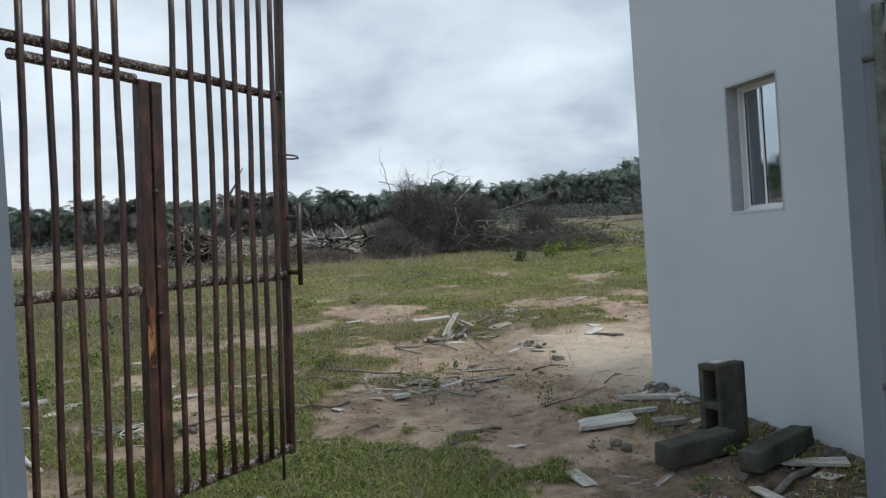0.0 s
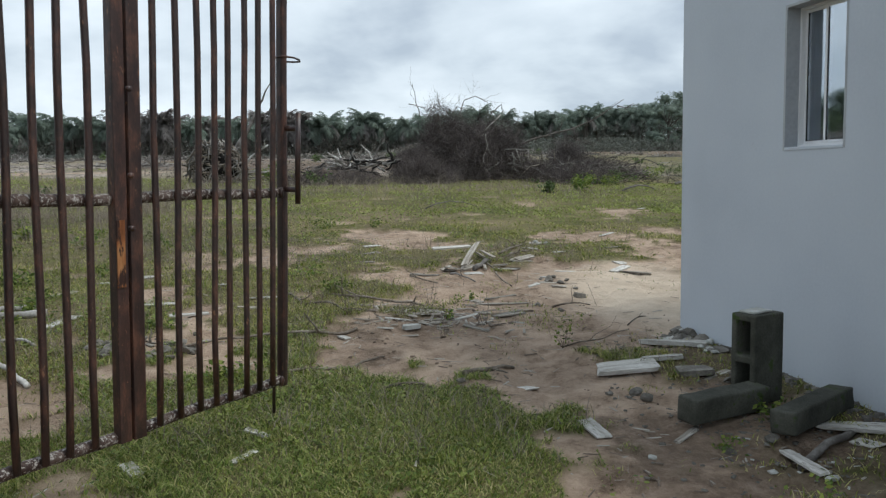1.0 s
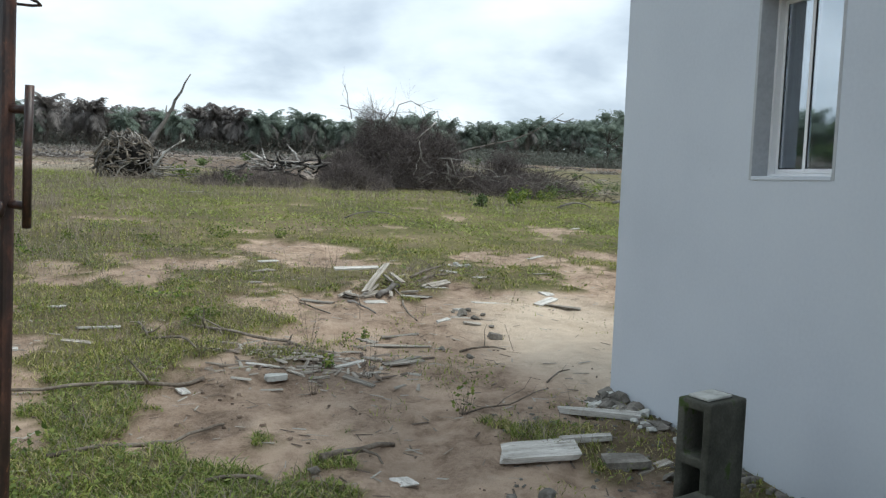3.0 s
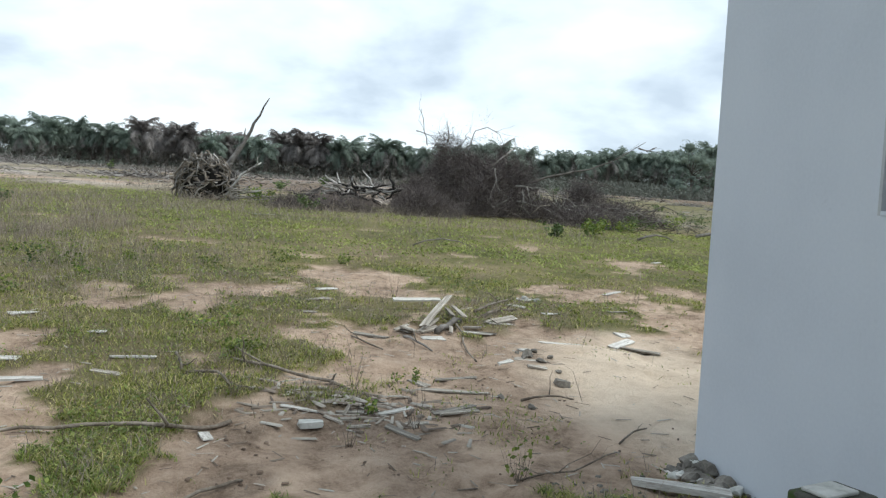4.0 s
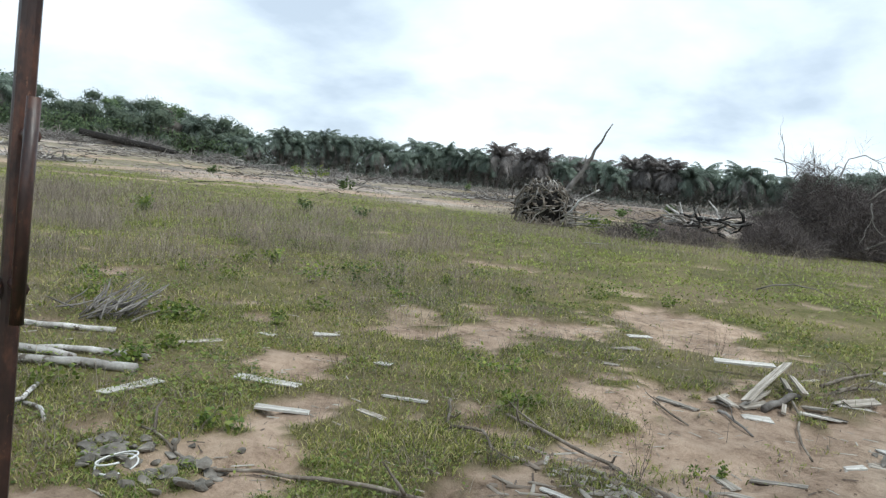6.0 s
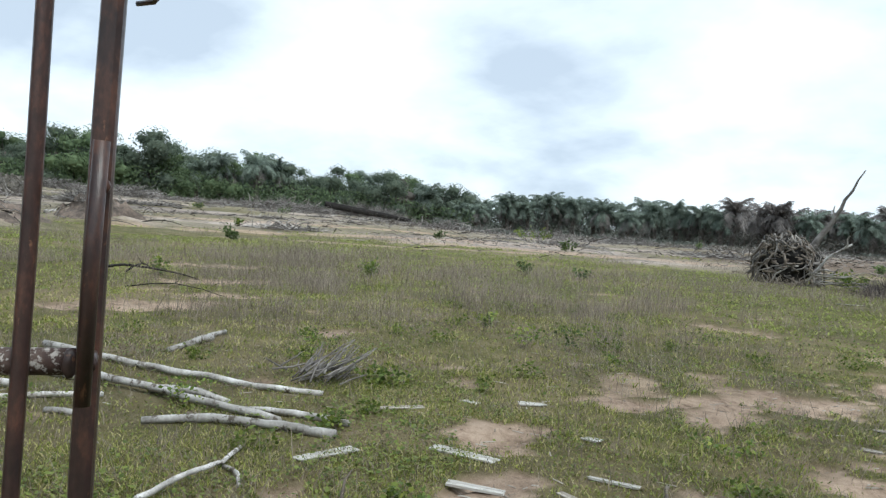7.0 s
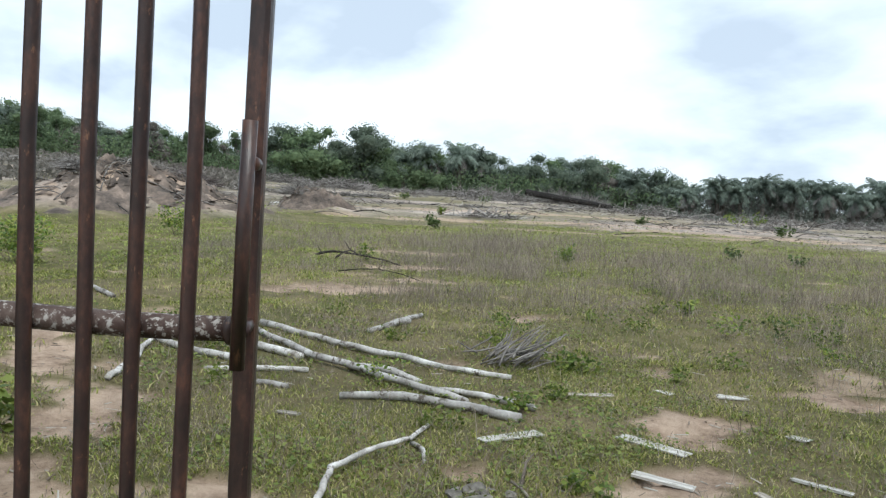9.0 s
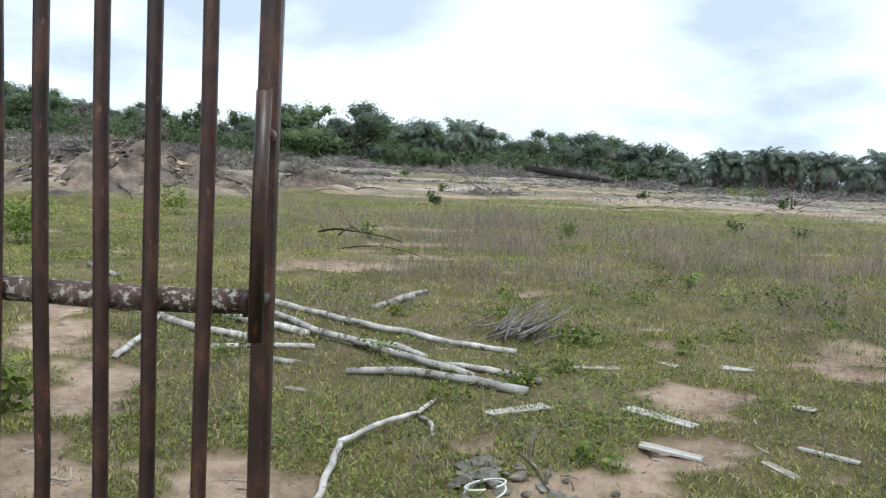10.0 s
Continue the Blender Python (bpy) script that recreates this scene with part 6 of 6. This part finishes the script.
_az, _D = radians(51.8), 92
log_bed = holder("brush_windrow", at(0.3 - math.sin(_az) * 93.5, 4.1 + math.cos(_az) * 93.5) @ pose(0, 0, 0, 0, 0, 51.8), "grey heap of cleared branches under a charred trunk", "brush heap")
brush_mesh("brushwood", 3600, (6.0, 1.6, 1.5), M_GREYBRUSH, log_bed, 91, (0.5, 1.6), (0.02, 0.06), 0.7)
for _k, (_a, _d) in enumerate(((46.5, 86), (43.0, 88), (58, 90), (38, 92))):
    _x, _y = 0.3 - math.sin(radians(_a)) * _d, 4.1 + math.cos(radians(_a)) * _d
    snag = holder("brush_windrow", at(_x, _y) @ pose(0, 0, 0, 0, 0, _a), "tangle of bare grey branches before the trees", "brush heap")
    brush_mesh("brushwood", 900, (4.2, 1.4, 0.9), M_GREYBRUSH, snag, 92 + _k, (0.5, 1.6), (0.02, 0.06), 0.7)
    _q = random.Random(95 + _k)
    for _i in range(16):
        _p = Vector((_q.uniform(-3.5, 3.5), _q.uniform(-1, .5), _q.uniform(0.1, .7)))
        limb(snag, "branch", [_p, _p + Vector((_q.uniform(-1.5, 1.5), 0, _q.uniform(0.1, .9))), _p + Vector((_q.uniform(-2.5, 2.5), 0, _q.uniform(-.1, 1.2)))], .09, .03, (M_GREYWOOD, M_ROOT)[_i % 2], 950 + 20 * _k + _i, 1)
trunk_log(0.3 - math.sin(_az) * _D, 4.1 + math.cos(_az) * _D, 10.2, 51.8, 0.36, M_BURNT, "long charred black felled trunk before the trees", 61)

# ---- the tree line ----


def palm(name, m, seed, h, dead):
    """An oil palm: rough trunk, a crown of arching feathered fronds, a skirt of dead ones."""
    rng = np.random.RandomState(seed)
    r2 = random.Random(seed)
    t = holder(name, m, "oil palm with arching feathered fronds" if not dead else "oil palm with browned drooping fronds", "palm tree", "tree line")
    th = h * 0.6
    part("trunk", tube(bmesh.new(), [(r2.uniform(-.08, .08), r2.uniform(-.08, .08), th * k / 5) for k in range(6)], [.34, .3, .28, .28, .3, .24], 8, r2, 0.15), M_TRUNK, t)

    def fronds(nm, count, e0, e1, ln, mat):
        V, F = [], []
        for _ in range(count):
            a, e = rng.uniform(0, 2 * math.pi), radians(rng.uniform(e0, e1))
            L = ln * rng.uniform(0.75, 1.1)
            pts, p, ang = [], np.array([0, 0, th]), e
            n = 12
            for k in range(n + 1):
                pts.append(p)
                p = p + np.array([math.cos(a) * math.cos(ang), math.sin(a) * math.cos(ang), math.sin(ang)]) * L / n
                ang -= 0.085 + 0.06 * rng.rand()
            for k in range(1, n):
                d = pts[k + 1] - pts[k - 1]
                d /= np.linalg.norm(d)
                s = np.array([-math.sin(a), math.cos(a), 0])
                up = np.cross(d, s)
                ll = 1.0 * math.sin(math.pi * (0.12 + 0.85 * k / n)) + 0.15
                for sgn in (-1, 1):
                    for j in (0, 0.5):
                        b = pts[k] * (1 - j) + pts[k + 1] * j
                        tip = b + (s * sgn * 0.8 + d * 0.45 - np.array([0, 0, 0.3 + 0.6 * rng.rand()]) + up * 0.25 * rng.randn()) * ll * rng.uniform(0.5, 0.95)
                        o = len(V)
                        V += [b - d * 0.07, b + d * 0.07, tip]
                        F.append((o, o + 1, o + 2))
                o = len(V)
                V += [pts[k] - s * 0.035, pts[k] + s * 0.035, pts[k + 1]]
                F.append((o, o + 1, o + 2))
        strips(nm, V, F, mat, t)

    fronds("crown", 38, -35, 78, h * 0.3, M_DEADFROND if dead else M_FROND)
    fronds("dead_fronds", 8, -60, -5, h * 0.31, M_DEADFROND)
    return t


def broadleaf(name, m, seed, h, mat, n=4200):
    """A bushy broadleaf tree: trunk, limbs, and a crown of leaf clumps in uneven lobes."""
    rng = np.random.RandomState(seed)
    r2 = random.Random(seed)
    t = holder(name, m, "bushy green broadleaf tree with a pale trunk", "tree", "tree line")
    bm = bmesh.new()
    tube(bm, bent((0, 0, -0.2), (r2.uniform(-.4, .4), r2.uniform(-.4, .4), h * 0.5), r2, 4, 0.04), [.2, .17, .15, .12, .1], 8)
    part("trunk", bm, M_TRUNK, t, smooth=True)
    lobes = []
    for k in range(20):
        a, q = r2.uniform(0, 6.28), r2.uniform(0.1, 1.15)
        c = Vector((math.cos(a) * q * h * 0.33, math.sin(a) * q * h * 0.33, h * r2.uniform(0.14, 0.82) * (1.05 - 0.25 * q)))
        lobes.append((c, h * r2.uniform(0.07, 0.17)))
        part("limb", tube(bmesh.new(), bent((0, 0, h * r2.uniform(.2, .45)), c, r2, 3, 0.06), [.08, .06, .045, .02], 5), M_TRUNK, t, smooth=True)
    k = rng.choice(20, n, p=np.array([r for c, r in lobes]) ** 2 / sum(r * r for c, r in lobes))
    c = np.array([lobes[i][0][:] for i in k])
    r = np.array([lobes[i][1] for i in k])
    d = rng.normal(0, 1, (n, 3))
    d /= np.linalg.norm(d, axis=1)[:, None]
    p = c + d * (r * rng.uniform(0.55, 1.2, n))[:, None] * np.array([1.15, 1.15, 0.8])
    nrm = d + rng.normal(0, 0.28, (n, 3))
    nrm[:, 2] += 0.4
    u = np.cross(nrm, rng.normal(0, 1, (n, 3)))
    u /= np.linalg.norm(u, axis=1)[:, None]
    w = np.cross(nrm / np.linalg.norm(nrm, axis=1)[:, None], u)
    s = rng.uniform(0.1, 0.2, (n, 1)) * h / 8
    v = np.stack([p - u * s, p + w * s, p + u * s], 1).reshape(-1, 3)
    V, F = [v], [np.arange(3 * n).reshape(-1, 3)]
    core = bmesh.new()
    bmesh.ops.create_icosphere(core, subdivisions=1, radius=1)
    cv, cf = np.array([q.co[:] for q in core.verts]), np.array([[q.index for q in f.verts] for f in core.faces])
    core.free()
    done = len(v)
    for (c, r), k in zip(lobes, range(99)):
        bump = 0.58 * (1 + rng.uniform(-0.3, 0.3, len(cv)))
        V.append(np.array(c[:]) + cv * bump[:, None] * r * np.array([1.15, 1.15, 0.8]))
        F.append(cf + done)
        done += len(cv)
    strips("crown", np.concatenate(V), np.concatenate(F), mat, t)
    return t


def site(az, D):
    return 0.3 - math.sin(radians(az)) * D, 4 + math.cos(radians(az)) * D


def tree_top(az):
    """Height of the tree line over the land by its bearing, degrees west of north."""
    return float(np.interp(az, (-13, -8, 2, 10, 16, 20, 32, 40, 45, 50, 56, 64, 71, 79, 85, 91), (10.9, 9.2, 9.0, 11.1, 11.7, 10.4, 10.3, 9.4, 8.8, 10.2, 10.7, 11.3, 10.4, 7.6, 8.3, 9.0)))


rr = random.Random(77)
palms = [palm("oil_palm", at(*site(20 + 3 * i, 150)), 500 + i, h, d) for i, (h, d) in enumerate(((9.2, False), (10.0, False), (8.6, False), (9.2, True)))]
# distance haze is mixed into these tree-line leaf colours
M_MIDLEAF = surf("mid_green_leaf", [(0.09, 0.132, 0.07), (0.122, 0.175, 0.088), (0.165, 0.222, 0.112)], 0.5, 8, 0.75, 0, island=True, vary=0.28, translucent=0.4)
M_TREELEAF = surf("hazed_green_leaf", [(0.105, 0.138, 0.103), (0.138, 0.176, 0.128), (0.178, 0.22, 0.156)], 0.5, 8, 0.75, 0, island=True, vary=0.25, translucent=0.4)
# duller than the other leaves: shade under the crowns is in this colour
M_SHADESCRUB = surf("shaded_scrub", [(0.11, 0.118, 0.102), (0.138, 0.147, 0.126), (0.17, 0.18, 0.154)], 0.5, 8, 0.8, 0, island=True, vary=0.2, translucent=0.3)
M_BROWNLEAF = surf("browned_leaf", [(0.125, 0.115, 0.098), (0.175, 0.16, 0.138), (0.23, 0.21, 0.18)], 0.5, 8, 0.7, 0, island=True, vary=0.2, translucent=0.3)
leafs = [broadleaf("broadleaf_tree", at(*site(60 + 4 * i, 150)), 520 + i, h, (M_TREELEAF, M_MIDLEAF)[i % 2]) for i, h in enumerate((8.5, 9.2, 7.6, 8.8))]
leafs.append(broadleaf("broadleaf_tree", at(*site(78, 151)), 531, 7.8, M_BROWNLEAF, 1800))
for row, D0 in enumerate((132, 142, 153)):
    n = 62 if row < 2 else 26
    for k in range(n):
        az = -20 + 68 * (k + rr.uniform(0.1, 0.9)) / n
        D = D0 + rr.uniform(-4, 4)
        brown = 11 < az < 26 and rr.random() < 0.6
        src = palms[3] if brown else palms[rr.randrange(3)]
        s = rr.uniform(0.86, 1.06) * tree_top(az) / 8.0
        copy_thing(src, at(*site(az, D)) @ pose(0, 0, 0, 0, 0, rr.uniform(0, 360)) @ Matrix.Diagonal((s, s, s, 1)))
    n = 40 if row < 2 else 24
    for k in range(n):
        az = 44 + 56 * (k + rr.uniform(0.1, 0.9)) / n
        D = D0 + rr.uniform(-5, 5)
        src = leafs[rr.choice((0, 0, 1, 1, 2, 2, 3, 3, 4))] if rr.random() < 0.86 else palms[rr.randrange(3)]
        s = rr.uniform(0.72, 1.14) * tree_top(az) / 7.8
        copy_thing(src, at(*site(az, D)) @ pose(0, 0, 0, 0, 0, rr.uniform(0, 360)) @ Matrix.Diagonal((s, s, s, 1)))
for k in range(34):
    az = 78 + 26 * (k + rr.uniform(0.1, 0.9)) / 34
    s = rr.uniform(0.8, 1.15)
    copy_thing(leafs[k % 4], at(*site(az, rr.uniform(164, 190))) @ pose(0, 0, 0, 0, 0, rr.uniform(0, 360)) @ Matrix.Diagonal((s, s, s, 1)))
# low growth between and behind the trunks; the scrub's shade is in its colour
for lo_az, hi_az, D0, D1, top_h, num, mat in ((-24, 104, 150, 164, 5.8, 36000, M_TREELEAF), (-24, 50, 130, 152, 5.0, 60000, M_SHADESCRUB), (-24, 47, 104, 130, 2.0, 42000, M_SHADESCRUB), (4, 40, 92, 120, 1.5, 20000, M_BROWNLEAF), (8, 28, 128, 148, 5.4, 16000, M_BROWNLEAF), (44, 104, 124, 150, 4.6, 56000, M_MIDLEAF), (80, 104, 166, 190, 5.0, 16000, M_TREELEAF), (74, 104, 62, 120, 1.1, 14000, M_BROWNLEAF)):
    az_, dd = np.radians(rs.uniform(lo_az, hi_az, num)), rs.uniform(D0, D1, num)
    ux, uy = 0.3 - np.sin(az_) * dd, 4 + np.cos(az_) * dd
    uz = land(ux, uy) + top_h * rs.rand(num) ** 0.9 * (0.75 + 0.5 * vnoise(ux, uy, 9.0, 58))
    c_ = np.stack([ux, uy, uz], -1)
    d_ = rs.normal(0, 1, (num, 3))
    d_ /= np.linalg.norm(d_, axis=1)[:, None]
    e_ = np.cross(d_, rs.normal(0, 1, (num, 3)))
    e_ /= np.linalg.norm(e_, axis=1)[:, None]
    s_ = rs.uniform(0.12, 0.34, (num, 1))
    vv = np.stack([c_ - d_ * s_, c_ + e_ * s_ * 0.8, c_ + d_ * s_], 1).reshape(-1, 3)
    tagged(strips("undergrowth", vv, np.arange(3 * num).reshape(-1, 3), mat), "leafy undergrowth beneath the tree line, shade and haze in its colours", "undergrowth", kind="stuff")
# backing woods added behind, seen only between the trees, in the shaded scrub colour
wa, wp = np.meshgrid(np.radians(np.linspace(-26, 108, 420)), np.arange(9))
wd = 164 + 4.0 * np.array([0, .3, .6, 1, 2, 3, 4, 4.6, 5])[wp] + 3 * (vnoise(wa * 160, wp * 3.0, 3.0, 71) - 0.5)
wx, wy = 0.3 - np.sin(wa) * wd, 4 + np.cos(wa) * wd
wz = land(wx, wy) + np.array([-.4, 2.0, 3.6, 4.7, 5.2, 5.2, 4.6, 2.4, -.4])[wp] * (0.75 + 0.5 * vnoise(wa * 160, wp * 2.0, 2.2, 72))
wi = np.arange(wa.size).reshape(wa.shape)
wq = np.stack([wi[:-1, :-1], wi[:-1, 1:], wi[1:, 1:], wi[1:, :-1]], -1).reshape(-1, 4)
tagged(strips("far_woods", np.stack([wx, wy, wz], -1).reshape(-1, 3), wq, M_SHADESCRUB), "dense backing woods behind the tree line, shade put into their colour", "woods", kind="stuff")
thin = broadleaf("broadleaf_tree", at(*site(-13.2, 112)), 540, 9.6, M_FROND, 1400)
